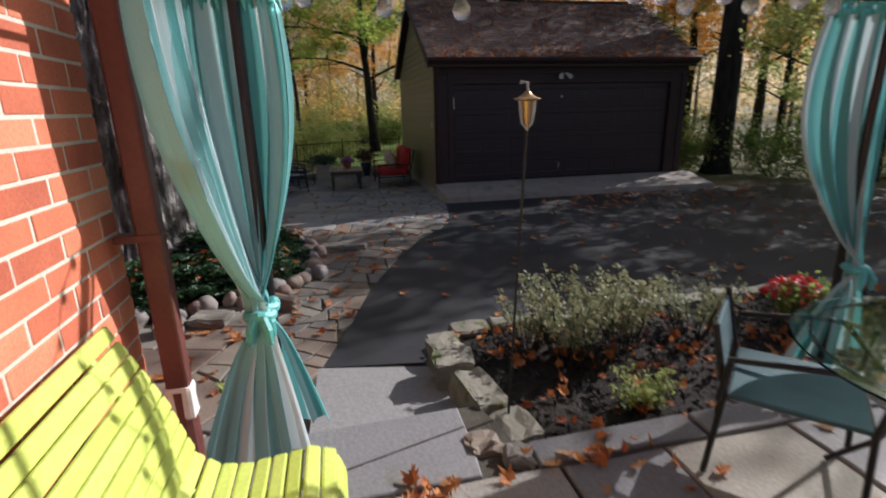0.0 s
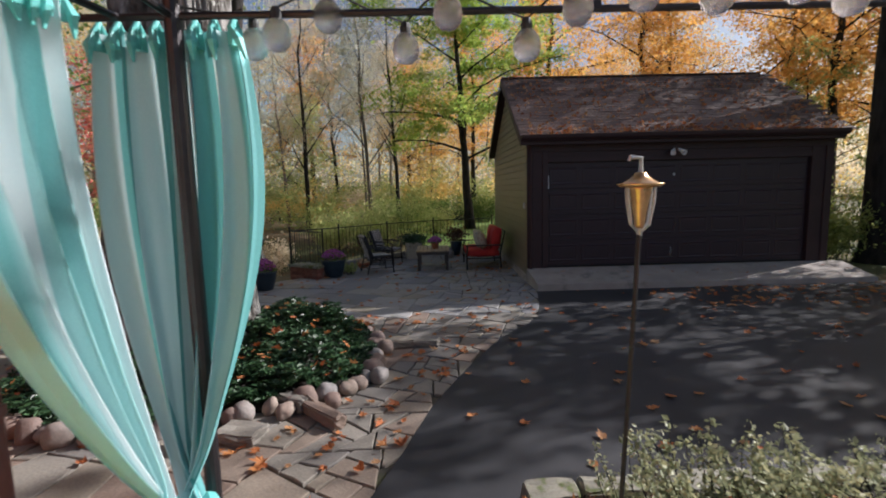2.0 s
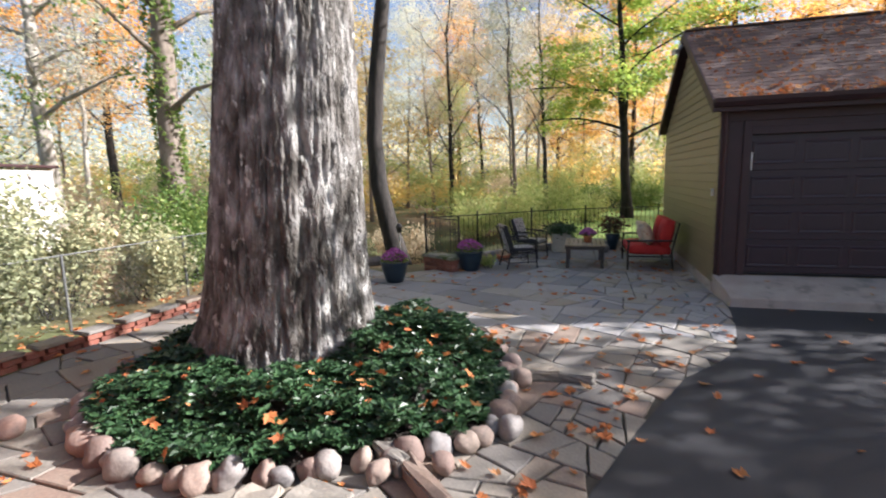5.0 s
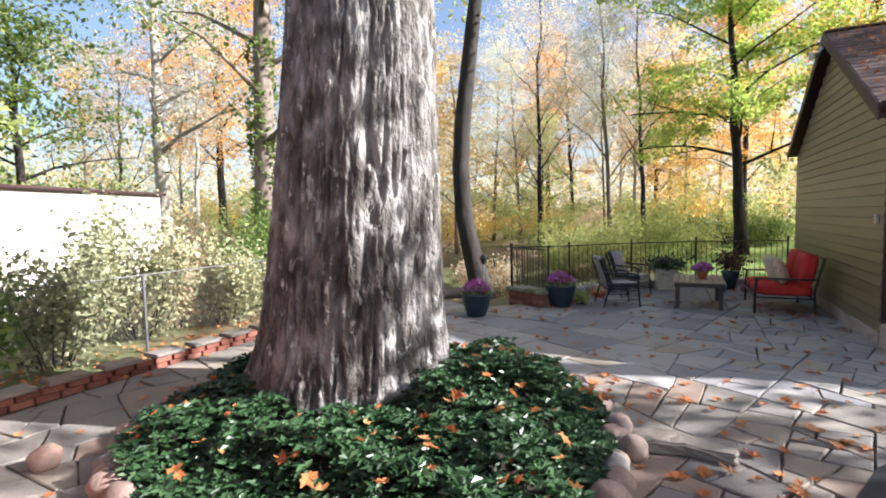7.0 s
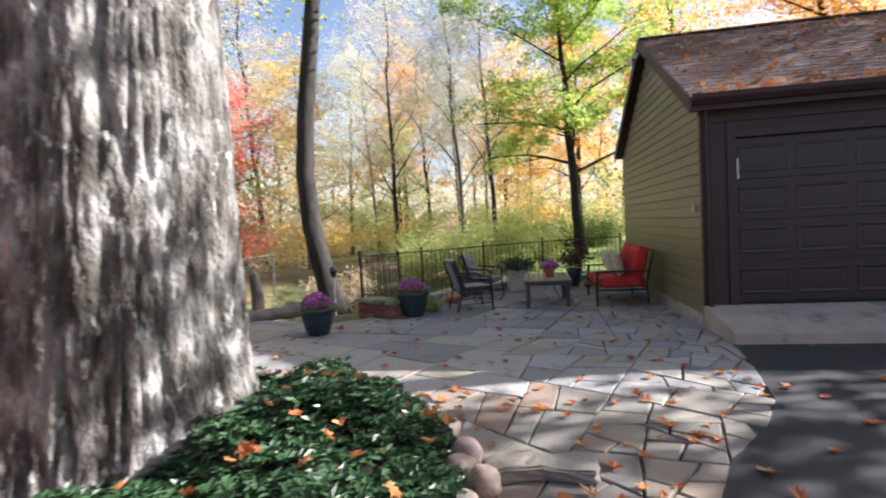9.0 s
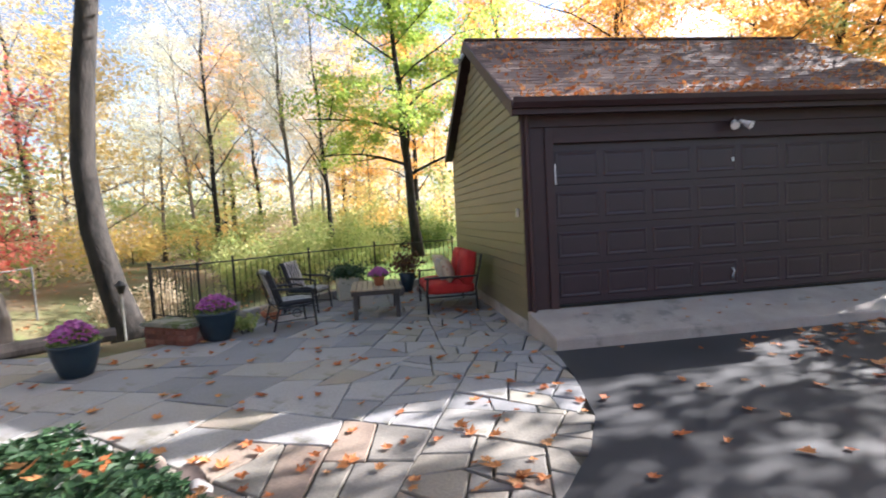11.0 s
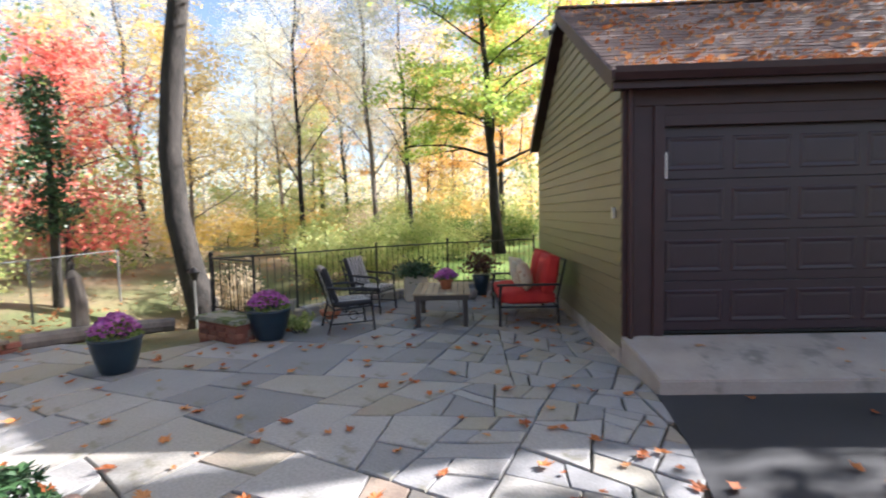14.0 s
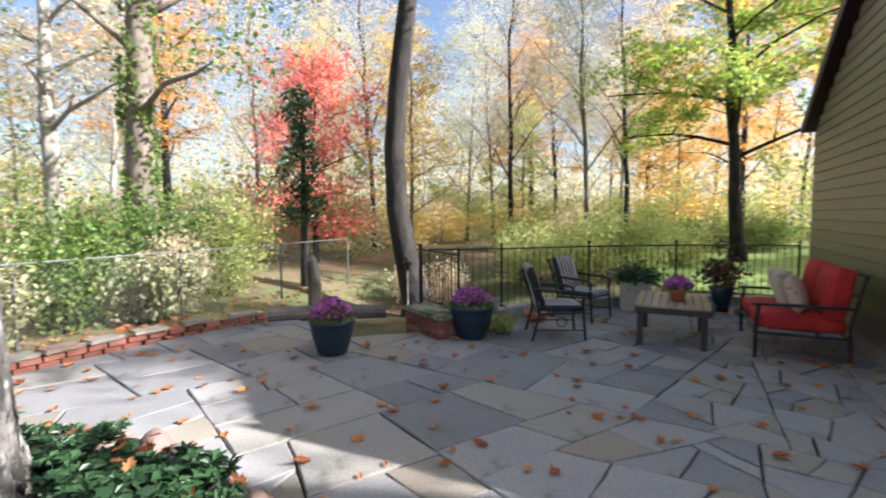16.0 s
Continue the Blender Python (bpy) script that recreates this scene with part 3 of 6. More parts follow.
# roof: two slopes, rakes, fascia and gutter
RX0, RX1 = -0.58, 5.98
YE0, YE1 = -0.22, 5.45
for ya, yb in ((YE0, YR), (YE1, YR)):
    bm = bmesh.new()
    q = [(RX0, ya, 3.0), (RX1, ya, 3.0), (RX1, yb, 4.73), (RX0, yb, 4.73)]
    a = [bm.verts.new((x, y, z - 0.012)) for x, y, z in q]
    b = [bm.verts.new((x, y, z - 0.10)) for x, y, z in q]
    bm.faces.new(a)
    bm.faces.new(b[::-1])
    for i in range(4):
        bm.faces.new((a[i - 1], a[i], b[i], b[i - 1]))
    bmesh.ops.recalc_face_normals(bm, faces=bm.faces)
    part("roof_deck", bm, M_BROWN, garage)
for xa in (RX0 - 0.02, RX1):
    for ya, yb in ((YE0, YR), (YE1, YR)):
        bm = bmesh.new()
        q = [(ya, 3.0), (yb, 4.73), (yb, 4.54), (ya, 2.81)]
        a = [bm.verts.new((xa, y, z)) for y, z in q]
        b = [bm.verts.new((xa + 0.02, y, z)) for y, z in q]
        bm.faces.new(a)
        bm.faces.new(b[::-1])
        for i in range(4):
            bm.faces.new((a[i - 1], a[i], b[i], b[i - 1]))
        bmesh.ops.recalc_face_normals(bm, faces=bm.faces)
        part("rake_board", bm, M_BROWN, garage)
part("soffit", block((RX0 + 0.02, YE0, 2.86), (RX1, -0.0, 2.885)), M_BROWN, garage)
part("fascia", block((RX0 - 0.02, YE0 - 0.02, 2.83), (RX1 + 0.02, YE0 - 0.0, 3.0), 0.004), M_BROWN, garage)
bm = bmesh.new()
pr = [(-0.02, 3.01), (-0.02, 2.90), (-0.085, 2.90), (-0.13, 2.96), (-0.14, 3.02), (-0.125, 3.02), (-0.115, 2.97), (-0.08, 2.915), (-0.03, 2.915), (-0.03, 3.01)]
a = [bm.verts.new((RX0 - 0.03, YE0 + y, z)) for y, z in pr]
b = [bm.verts.new((RX1 + 0.03, YE0 + y, z)) for y, z in pr]
bm.faces.new(a)
bm.faces.new(b[::-1])
for i in range(len(pr)):
    bm.faces.new((a[i - 1], a[i], b[i], b[i - 1]))
bmesh.ops.recalc_face_normals(bm, faces=bm.faces)
part("gutter", bm, M_BROWN, garage, "dark brown metal gutter")
part("downspout", bar([(GX0 + 0.06, -0.06, 2.9), (GX0 + 0.06, -0.06, 0.2)], 0.03, 6), M_BROWN, garage)

# sectional door with raised panels
gdoor = part("garage_door", block((0.0, 0.075, WT + 0.02), (5.49, 0.12, 2.5)), M_DOOR, garage, "dark brown sectional garage door, closed")
SH, CW = 2.15 / 4, 5.49 / 8


def panel_mesh():
    bm = bmesh.new()
    w, h = CW - 0.09, SH - 0.19
    rings = []
    for ins, dy in ((0, 0.0), (0.010, -0.006), (0.022, -0.006), (0.050, -0.001), (0.075, -0.003)):
        x, z = w / 2 - ins, h / 2 - ins
        rings.append([bm.verts.new(p) for p in ((-x, dy, -z), (x, dy, -z), (x, dy, z), (-x, dy, z))])
    for a, b in zip(rings, rings[1:]):
        for k in range(4):
            bm.faces.new((a[k], a[(k + 1) % 4], b[(k + 1) % 4], b[k]))
    bm.faces.new(rings[-1])
    return mesh_of(bm, "door_panel", M_DOOR)


_pm = panel_mesh()
for r in range(4):
    z0 = WT + 0.03 + r * SH
    sec = part("door_section", block((0.012, 0.055, z0 + 0.004), (5.478, 0.076, z0 + SH - 0.004), 0.004), M_DOOR, gdoor)
    for c in range(8):
        p = new("door_panel", _pm)
        p.parent = sec
        p.location = ((c + 0.5) * CW, 0.054, z0 + SH / 2)
part("weather_strip", block((0.005, 0.05, WT - 0.0), (5.485, 0.10, WT + 0.028)), M_IRON, gdoor)
part("lock_handle", bar([(2.62, 0.05, 0.50), (2.60, 0.02, 0.55), (2.63, 0.02, 0.62), (2.62, 0.05, 0.66)], 0.012, 6), M_STEEL, gdoor, "steel door handle")
part("lock_plate", block((2.63, 0.04, 2.16), (2.67, 0.056, 2.22), 0.004), M_STEEL, gdoor)
part("paint_scar", block((0.006, -0.03, 1.95), (0.022, -0.0255, 2.22)), M_TAPE, garage, "strip of bare white paint")
fl = thing("flood_light", (2.62, -0.03, 2.70), 0, "twin pale flood lamp under the garage eave", "light")
part("mount", bar([(0, 0, 0), (0, -0.05, 0)], 0.05, 12), M_BROWN, fl)
for s in (-1, 1):
    part("lamp_head", bar([(s * 0.04, -0.05, 0.0), (s * 0.10, -0.12, -0.06), (s * 0.12, -0.17, -0.09)], [0.02, 0.045, 0.055], 12), M_TAPE, fl)
cl = thing("corner_light", (-0.62, 2.5, 4.36), 0, "small flood lamp under the gable peak", "light")
part("mount", bar([(0, 0, 0.1), (-0.05, 0, 0.0)], 0.03, 10), M_STEEL, cl)
part("lamp_head", bar([(-0.05, 0, 0.0), (-0.16, -0.10, -0.06)], [0.03, 0.06], 10), M_STEEL, cl)
part("switch_box", block((GX0 - 0.055, 0.16, 1.55), (GX0 - 0.025, 0.23, 1.67), 0.004), M_STEEL, garage)

# concrete apron, sloping down from the door
bm = bmesh.new()
top = [(-0.44, 0.0, 0.30), (6.25, 0.0, 0.30), (6.25, -0.93, 0.10), (-0.40, -0.93, 0.13)]
a = [bm.verts.new(p) for p in top]
b = [bm.verts.new((x, y, -0.05)) for x, y, z in top]
bm.faces.new(a)
bm.faces.new(b[::-1])
for i in range(4):
    bm.faces.new((a[i - 1], a[i], b[i], b[i - 1]))
bmesh.ops.recalc_face_normals(bm, faces=bm.faces)
bmesh.ops.bevel(bm, geom=[e for e in bm.edges if e.calc_length() > 0.3], offset=0.012, segments=2, affect="EDGES")
apron = tagged(part("apron", bm, M_CONC), "pale concrete apron before the garage door", "slab", kind="structure")
for xj in (1.85, 4.05):
    part("joint", block((xj - 0.006, -0.92, 0.10), (xj + 0.006, -0.01, 0.135), m=Matrix.Translation((0, 0, 0.086)) @ Matrix.Rotation(0.202, 4, "X")), M_JOINT, apron)

# ---- house corner ----
HX, HY = -3.56, -9.0
house = thing("house", (0, 0, 0), 0, "red brick house corner with pale mortar", "house")
hw = part("wall", block((HX - 0.25, HY - 6.0, 0.0), (HX - 0.003, HY - 0.008, 3.3)), M_MORTAR, house)
part("wall", block((HX - 6.0, HY - 0.25, 0.0), (HX - 0.25, HY - 0.008, 3.3)), M_BRICK, house)
part("eave", block((HX - 6.2, HY - 6.2, 3.3), (HX + 0.35, HY + 0.35, 3.42), 0.02), M_BROWN, house)
bm = bmesh.new()
for x0, y0, x1, y1 in ((HX - 6.2, HY - 6.2, HX + 0.35, HY + 0.35),):
    a = [bm.verts.new(p) for p in ((x0, y0, 3.42), (x1, y0, 3.42), (x1, y1, 3.42), (x0, y1, 3.42))]
    t = [bm.verts.new(p) for p in ((x0 + 3, y0 + 3, 5.2), (x1 - 3, y0 + 3, 5.2), (x1 - 3, y1 - 3, 5.2), (x0 + 3, y1 - 3, 5.2))]
    bm.faces.new(t)
    for i in range(4):
        bm.faces.new((a[i - 1], a[i], t[i], t[i - 1]))
bmesh.ops.recalc_face_normals(bm, faces=bm.faces)
part("roof", bm, M_SHINGLE, house)
spout = thing("downspout", (-3.42, -9.08, 0.0), 0, "brown metal downspout with white tape at its joint", "downspout")
part("pipe", block((-0.045, -0.035, 0.85), (0.045, 0.035, 3.3), 0.012), M_SPOUT, spout)
part("lower_pipe", bar([(0, 0, 0.86), (0, 0.01, 0.3), (0, 0.05, 0.05), (0.02, 0.2, 0.0)], 0.05, 12), M_SPOUT, spout)
part("tape", block((-0.056, -0.046, 0.72), (0.056, 0.046, 0.88), 0.02), M_TAPE, spout, "white tape wrap")
for z in (1.5, 2.6):
    part("strap", block((-0.12, -0.04, z), (0.047, 0.038, z + 0.03), 0.004), M_SPOUT, spout)

# ---- trees ----
def limb_line(p0, p1, sag, n, r):
    p0, p1 = Vector(p0), Vector(p1)
    out = []
    for i in range(n + 1):
        k = i / n
        p = p0.lerp(p1, k)
        p.z += sag * math.sin(math.pi * k)
        if 0 < i < n:
            p += Vector((r.uniform(-1, 1), r.uniform(-1, 1), r.uniform(-1, 1))) * (p1 - p0).length * 0.035
        out.append(p)
    return out


def tree_mesh(seed, h, rad, bark, leaf, crown_from, spread, count, size, limbs=14, lean=(0, 0), sparse=0.0, seg=12, droop=0.0, clump=0.55):
    """Trunk with limbs as one mesh, and a crown of many leaves in clumps round the twig ends as another."""
    r = random.Random(seed)
    g = np.random.default_rng(seed)
    bm = bmesh.new()
    n = 12
    line = []
    for i in range(n + 1):
        k = i / n
        line.append(Vector((lean[0] * k + r.uniform(-1, 1) * 0.012 * h * k, lean[1] * k + r.uniform(-1, 1) * 0.012 * h * k, -0.1 + (h + 0.1) * k)))
    radii = [rad * (1.35 if i == 0 else 1.0 if i == 1 else 1 - 0.82 * i / n) for i in range(n + 1)]
    tube(bm, line, radii, seg, 0.04, r)
    tips = []
    for j in range(limbs):
        k = crown_from + (1 - crown_from) * ((j + r.random()) / limbs) * 0.95
        i = min(n - 1, int(k * n))
        f = k * n - i
        p = line[i].lerp(line[i + 1], f)
        a = j * 2.4 + r.uniform(-0.9, 0.9)
        reach = spread * (1 - 0.55 * max(0, (k - crown_from) / (1 - crown_from))) * r.uniform(0.45, 1.15)
        e = p + Vector((math.cos(a) * reach, math.sin(a) * reach, reach * r.uniform(0.15, 0.6) - droop * reach))
        rr = rad * (1 - 0.8 * k) * 0.42
        pts = limb_line(p, e, 0.08 * reach, 4, r)
        tube(bm, pts, [rr * (1 - 0.8 * q / 4) for q in range(5)], 6)
        tips.append(e)
        for q in range(4):
            b0 = pts[1 + q]
            b = b0 + Vector((r.uniform(-1, 1), r.uniform(-1, 1), r.uniform(-0.15, 0.8))) * reach * 0.45
            tube(bm, limb_line(b0, b, 0, 2, r), [rr * 0.4, rr * 0.25, rr * 0.08], 5)
            tips.append(b)
            for _ in range(3):
                w0 = b0.lerp(b, r.uniform(0.35, 1.0))
                w = w0 + Vector((r.uniform(-1, 1), r.uniform(-1, 1), r.uniform(-0.2, 0.9))) * reach * 0.24
                tube(bm, [w0, w], [rr * 0.16, rr * 0.04], 3, cap=False)
                tips.append(w)
    tips.append(line[-1])
    tm = mesh_of(bm, "trunk", bark, True)
    cm = None
    if count:
        t = np.array([tuple(p) for p in tips])
        t = np.repeat(t, 3, 0) + g.normal(size=(len(t) * 3, 3)) * spread * clump * np.array([0.24, 0.24, 0.16])
        per = g.dirichlet(np.ones(len(t)) * (2.0 - 1.6 * sparse))
        num = g.multinomial(int(count * 1.75), per)
        c = np.repeat(t, num, 0) + g.normal(size=(num.sum(), 3)) * np.array([0.24, 0.24, 0.13])
        cm = leaf_mesh("crown", c, size * 0.66, leaf, g, flat=0.25)
    return tm, cm


def plant_tree(meshes, x, y, z=0.0, turn=0.0, s=1.0, label="", name="tree", group=""):
    tm, cm = meshes
    ob = thing(name, (x, y, z), turn, label, "tree", group)
    ob.scale = (s, s, s)
    part("trunk", tm, None, ob)
    if cm:
        part("crown", cm, None, ob)
    return ob


# great old trunk in the ring bed
def great_trunk():
    bm = bmesh.new()
    seg, n = 300, 210
    rings = []
    roots = ((203, 0.34, 0.30), (268, 0.16, 0.26), (325, 0.24, 0.28), (25, 0.16, 0.3), (95, 0.2, 0.3), (150, 0.26, 0.28))
    for i in range(n + 1):
        z = -0.05 + 9.0 * (i / n) ** 1.3
        zz = max(z, 0)
        base = 0.865 - 0.055 * min(z, 4.2) - 0.02 * max(0, z - 4.2) + 0.08 * math.exp(-zz / 0.3)
        ring = []
        for k in range(seg):
            a = 2 * math.pi * k / seg
            c, s = math.cos(a), math.sin(a)
            flute = 0.022 * math.cos(3 * a + 1 + 0.2 * z) + 0.012 * math.cos(7 * a + 0.5 * z)
            for deg, amp, wid in roots:
                d = (a - math.radians(deg) + math.pi) % (2 * math.pi) - math.pi
                flute += amp * math.exp(-(d / wid) ** 2 - zz / 0.28)
            d = (a - math.radians(215) + math.pi) % (2 * math.pi) - math.pi
            flute += 0.13 * math.exp(-(d / 0.7) ** 2 - zz / 1.6)
            d = (a - math.radians(306) - 0.04 * z + math.pi) % (2 * math.pi) - math.pi
            flute -= 0.05 * math.exp(-(d / 0.09) ** 2)
            sway = 0.5 * noise.noise(Vector((c * 2, s * 2, z * 0.8 + 3)))
            w = noise.noise(Vector((c * 8.5 + sway, s * 8.5 + sway, z * 0.95)))
            w2 = noise.noise(Vector((c * 19 + sway, s * 19 - sway, z * 2.6 + 7)))
            w3 = noise.noise(Vector((c * 30, s * 30, z * 14)))
            ridge = -0.055 * max(0, 0.14 - abs(w)) / 0.14 - 0.026 * max(0, 0.2 - abs(w2)) / 0.2 + 0.010 * w3
            r = base * (1 + flute) + ridge
            ring.append(bm.verts.new((r * c + 0.035 * z, r * s + 0.02 * z, z)))
        rings.append(ring)
    for a, b in zip(rings, rings[1:]):
        for k in range(seg):
            bm.faces.new((a[k], a[(k + 1) % seg], b[(k + 1) % seg], b[k]))
    bm.faces.new(rings[-1])
    rr = random.Random(3)
    for j in range(7):
        a = j * 0.9
        tube(bm, limb_line((0.3, 0.17, 8.5), (0.3 + 5 * math.cos(a), 0.17 + 5 * math.sin(a), 12 + rr.uniform(-1, 2)), 0.5, 5, rr), [0.32, 0.26, 0.2, 0.15, 0.1, 0.05], 8)
    return mesh_of(bm, "trunk", M_BARK, True)


oak = thing("old_oak_tree", (-5.5, -4.13, 0.05), 0, "massive old tree trunk with grey furrowed lichened bark", "tree")
part("trunk", great_trunk(), None, oak)
_c = np.concatenate([rng.normal(size=(900, 3)) * (1.3, 1.3, 0.9) + (0.3 + 4.3 * math.cos(k * 0.9), 0.2 + 4.3 * math.sin(k * 0.9), 12.5) for k in range(7)])
part("crown", leaf_mesh("crown", _c, 0.2, L_YELLOW, rng), None, oak)

# leaning trunk beyond the patio's corner
bm = bmesh.new()
tube(bm, [(0.15, 0, -0.1), (0.12, 0.02, 0.25), (-0.12, 0.1, 1.0), (-0.38, 0.2, 2.0), (-0.50, 0.3, 3.2), (-0.42, 0.4, 4.6), (-0.2, 0.5, 6.5), (0.1, 0.6, 9.0)], [0.36, 0.27, 0.22, 0.205, 0.195, 0.19, 0.17, 0.1], 20, 0.03, random.Random(2))
_r = random.Random(12)
for j in range(8):
    tube(bm, limb_line((0.17, 0.55, 7.4 + 0.2 * j), (0.2 + 2.6 * math.cos(j * 2.4), 0.5 + 2.6 * math.sin(j * 2.4), 8.6 + 0.4 * j), 0.2, 3, _r), [0.09, 0.06, 0.04, 0.015], 6)
_t = mesh_of(bm, "trunk", M_BARK2, True)
_c = np.concatenate([rng.normal(size=(300, 3)) * (0.8, 0.8, 0.5) + (0.2 + 2.4 * math.cos(k * 2.4), 0.5 + 2.4 * math.sin(k * 2.4), 8 + 0.4 * k) for k in range(8)])
plant_tree((_t, leaf_mesh("crown", _c, 0.16, L_LIME, rng)), -8.45, 6.2, -1.0, 0, 1.35, "slender dark leaning tree trunk behind the patio edge")

# young maple beyond the fence
_m = tree_mesh(21, 12.5, 0.23, M_BARK2, L_MAPLE, 0.24, 5.4, 20000, 0.19, 16, (-0.9, 0.2), droop=0.1, clump=0.4, sparse=0.6)
plant_tree(_m, -0.55, 14.6, -0.05, 40, 1, "slim maple with yellow-green leaves on the lawn")

# woods
W = dict(
    orange=[tree_mesh(31 + i, 13, 0.20, M_BARK2, L_ORANGE, 0.22, 4.6, 12000, 0.18, 18, sparse=0.3) for i in range(2)],
    yellow=[tree_mesh(41 + i, 12, 0.12, M_GREYB, L_YELLOW, 0.18, 3.8, 4600, 0.2, 18, sparse=0.4) for i in range(2)],
    lime=[tree_mesh(51 + i, 11, 0.14, M_BARK2, L_LIME, 0.15, 3.6, 4800, 0.24, 16, sparse=0.95, clump=0.4) for i in range(2)],
    thin=[tree_mesh(61 + i, 12, 0.13, M_PALE if i == 1 else M_BARK2, L_TAN, 0.26, 3.0, 6500, 0.11, 12, sparse=0.35, droop=-0.9, clump=0.7, lean=(0.5, 0.3)) for i in range(3)],
    pale=[tree_mesh(91 + i, 12, 0.11, M_GREYB, L_PALE, 0.22, 3.4, 8000, 0.12, 12, sparse=0.35, droop=-0.7, clump=0.7, lean=(-0.5, 0.3)) for i in range(2)],
    green=[tree_mesh(71 + i, 10, 0.20, M_BARK2, L_GREEN, 0.12, 3.8, 4800, 0.25, 20, sparse=0.95) for i in range(2)],
)
LABELS = dict(orange="tall maple blazing orange in autumn", yellow="tree with golden yellow autumn leaves", lime="tree with yellow-green turning leaves",
              thin="thin bare-twigged tree with few tan leaves", green="broad tree with green leaves", pale="airy tree with pale grey-green leaves")


def grow(kind, x, y, s=1.0):
    plant_tree(W[kind][rnd.randrange(len(W[kind]))], x, y, ground_z(x, y) - 0.01, rnd.uniform(0, 360), s * rnd.uniform(0.88, 1.12), LABELS[kind], "tree", "woodland trees")


for kind, x, y, s in (
        ("orange", 5.0, 7.4, 0.82), ("orange", 10.5, 17.0, 0.95), ("orange", 5.0, 21, 1.2), ("orange", 15, 14, 1.0), ("orange", 0.5, 25, 1.0),
        # Row's y < 0 trees, mostly out of view, are added to dapple the drive.
        ("lime", 8.8, 4.6, 0.55), ("orange", 10.4, 5.6, 0.9), ("lime", 12.2, 3.2, 0.74), ("orange", 15.5, 7.5, 1.0), ("lime", 13.0, -1.5, 0.78), ("green", 17.5, 2.0, 0.95), ("green", 10.8, -3.9, 0.6), ("lime", 10.8, -1.2, 0.76), ("lime", 12.6, -5.6, 0.72), ("green", 14.2, -3.4, 0.75), ("yellow", 19, 9.5, 1.0),
        ("thin", -9.2, 16.7, 1.1), ("thin", -4.3, 17.5, 1.0), ("thin", -5.5, 26, 1.1),
        ("yellow", -12.2, 13.0, 0.8), ("pale", -11.5, 21, 1.0), ("pale", -7.0, 24, 1.0), ("yellow", -2.5, 30, 1.0), ("pale", -14, 23, 1.0), ("orange", -4.5, 34, 1.0), ("pale", -5.6, 15.5, 1.0),
        ("thin", -16, 16, 1.1), ("lime", -12, 28, 0.9), ("pale", -18, 10.5, 0.9), ("pale", -21, 18, 1.0),
        ("green", -17.5, -1.5, 0.8), ("lime", -16, -5.5, 0.95), ("thin", -23, 7.5, 1.0), ("yellow", -15, -9, 0.9)):
    grow(kind, x, y, s)
for i in range(28):
    a = -1.25 + 2.3 * (i + rnd.random()) / 28
    d = rnd.uniform(30, 58)
    grow(("yellow", "thin", "pale", "orange", "thin", "pale", "yellow", "pale")[i % 8], d * math.sin(a) - 2, d * math.cos(a) - 4, rnd.uniform(0.9, 1.35))

_m = tree_mesh(95, 15, 0.30, M_PALE, L_PALE, 0.28, 3.6, 3000, 0.2, 16, sparse=0.3)
plant_tree(_m, -20.6, 4.4, -0.06, 0, 1, "tall pale-barked tree beyond the neighbour's wall")

# ivy-clad dark trunk, scarlet tree
_m = tree_mesh(81, 6.4, 0.10, M_BARK2, L_RED, 0.08, 2.5, 4600, 0.18, 22, droop=0.1, clump=0.36, sparse=0.8)
plant_tree(_m, -13.9, 9.1, -0.1, 0, 1.12, "scarlet-leaved ornamental tree glowing in sun")
bm = bar([(0, 0, -0.1), (0.05, 0, 2), (0, 0.05, 4.2)], [0.10, 0.08, 0.02], 8)
_t = mesh_of(bm, "trunk", M_BARK2, True)
_k = np.stack([rng.normal(size=34) * 0.17, rng.normal(size=34) * 0.17, np.linspace(1.5, 4.5, 34)], 1)
_k[:, :2] *= (1.5 - 0.33 * (_k[:, 2:] - 1.5))
_c = _k[rng.integers(0, 34, 3600)] + rng.normal(size=(3600, 3)) * (0.13, 0.13, 0.09)
plant_tree((_t, leaf_mesh("crown", _c, 0.085, L_DARK, rng)), -11.7, 6.0, -0.25, 0, 1.15, "narrow dark evergreen standing before the scarlet tree")
bm = bar([(0, 0, -0.1), (0.1, 0, 3), (0.15, 0.1, 7), (0.3, 0.1, 12)], [0.36, 0.30, 0.26, 0.12], 14, wob=0.04, rnd=random.Random(5))
_r = random.Random(15)
for j in range(9):
    tube(bm, limb_line((0.15, 0, 4 + 0.7 * j), (3 * math.cos(j * 2.4), 3 * math.sin(j * 2.4), 5 + 0.8 * j), 0.2, 3, _r), [0.09, 0.06, 0.04, 0.015], 6)
_t = mesh_of(bm, "trunk", M_GREYB, True)
_z = rng.uniform(1.2, 7, 2600)
_a = rng.uniform(0, 6.28, 2600)
_keep = np.sin(2.1 * _z + 2.0 * np.sin(_a)) + 0.7 * np.sin(5.3 * _z + 3 * _a) > -0.25
_a, _z = _a[_keep], _z[_keep]
_q = 0.34 + 0.10 * rng.random(len(_z)) ** 2
_c = np.concatenate([np.stack([_q * np.cos(_a) + 0.08, _q * np.sin(_a), _z], 1)] + [rng.normal(size=(330, 3)) * (0.9, 0.9, 0.5) + (3 * math.cos(j * 2.4), 3 * math.sin(j * 2.4), 5 + 0.8 * j) for j in range(9)])
plant_tree((_t, leaf_mesh("crown", _c, 0.13, L_GREEN, rng)), -13.9, 2.9, -0.05, 0, 1, "ivy-covered tall tree trunk by the neighbour's wall")
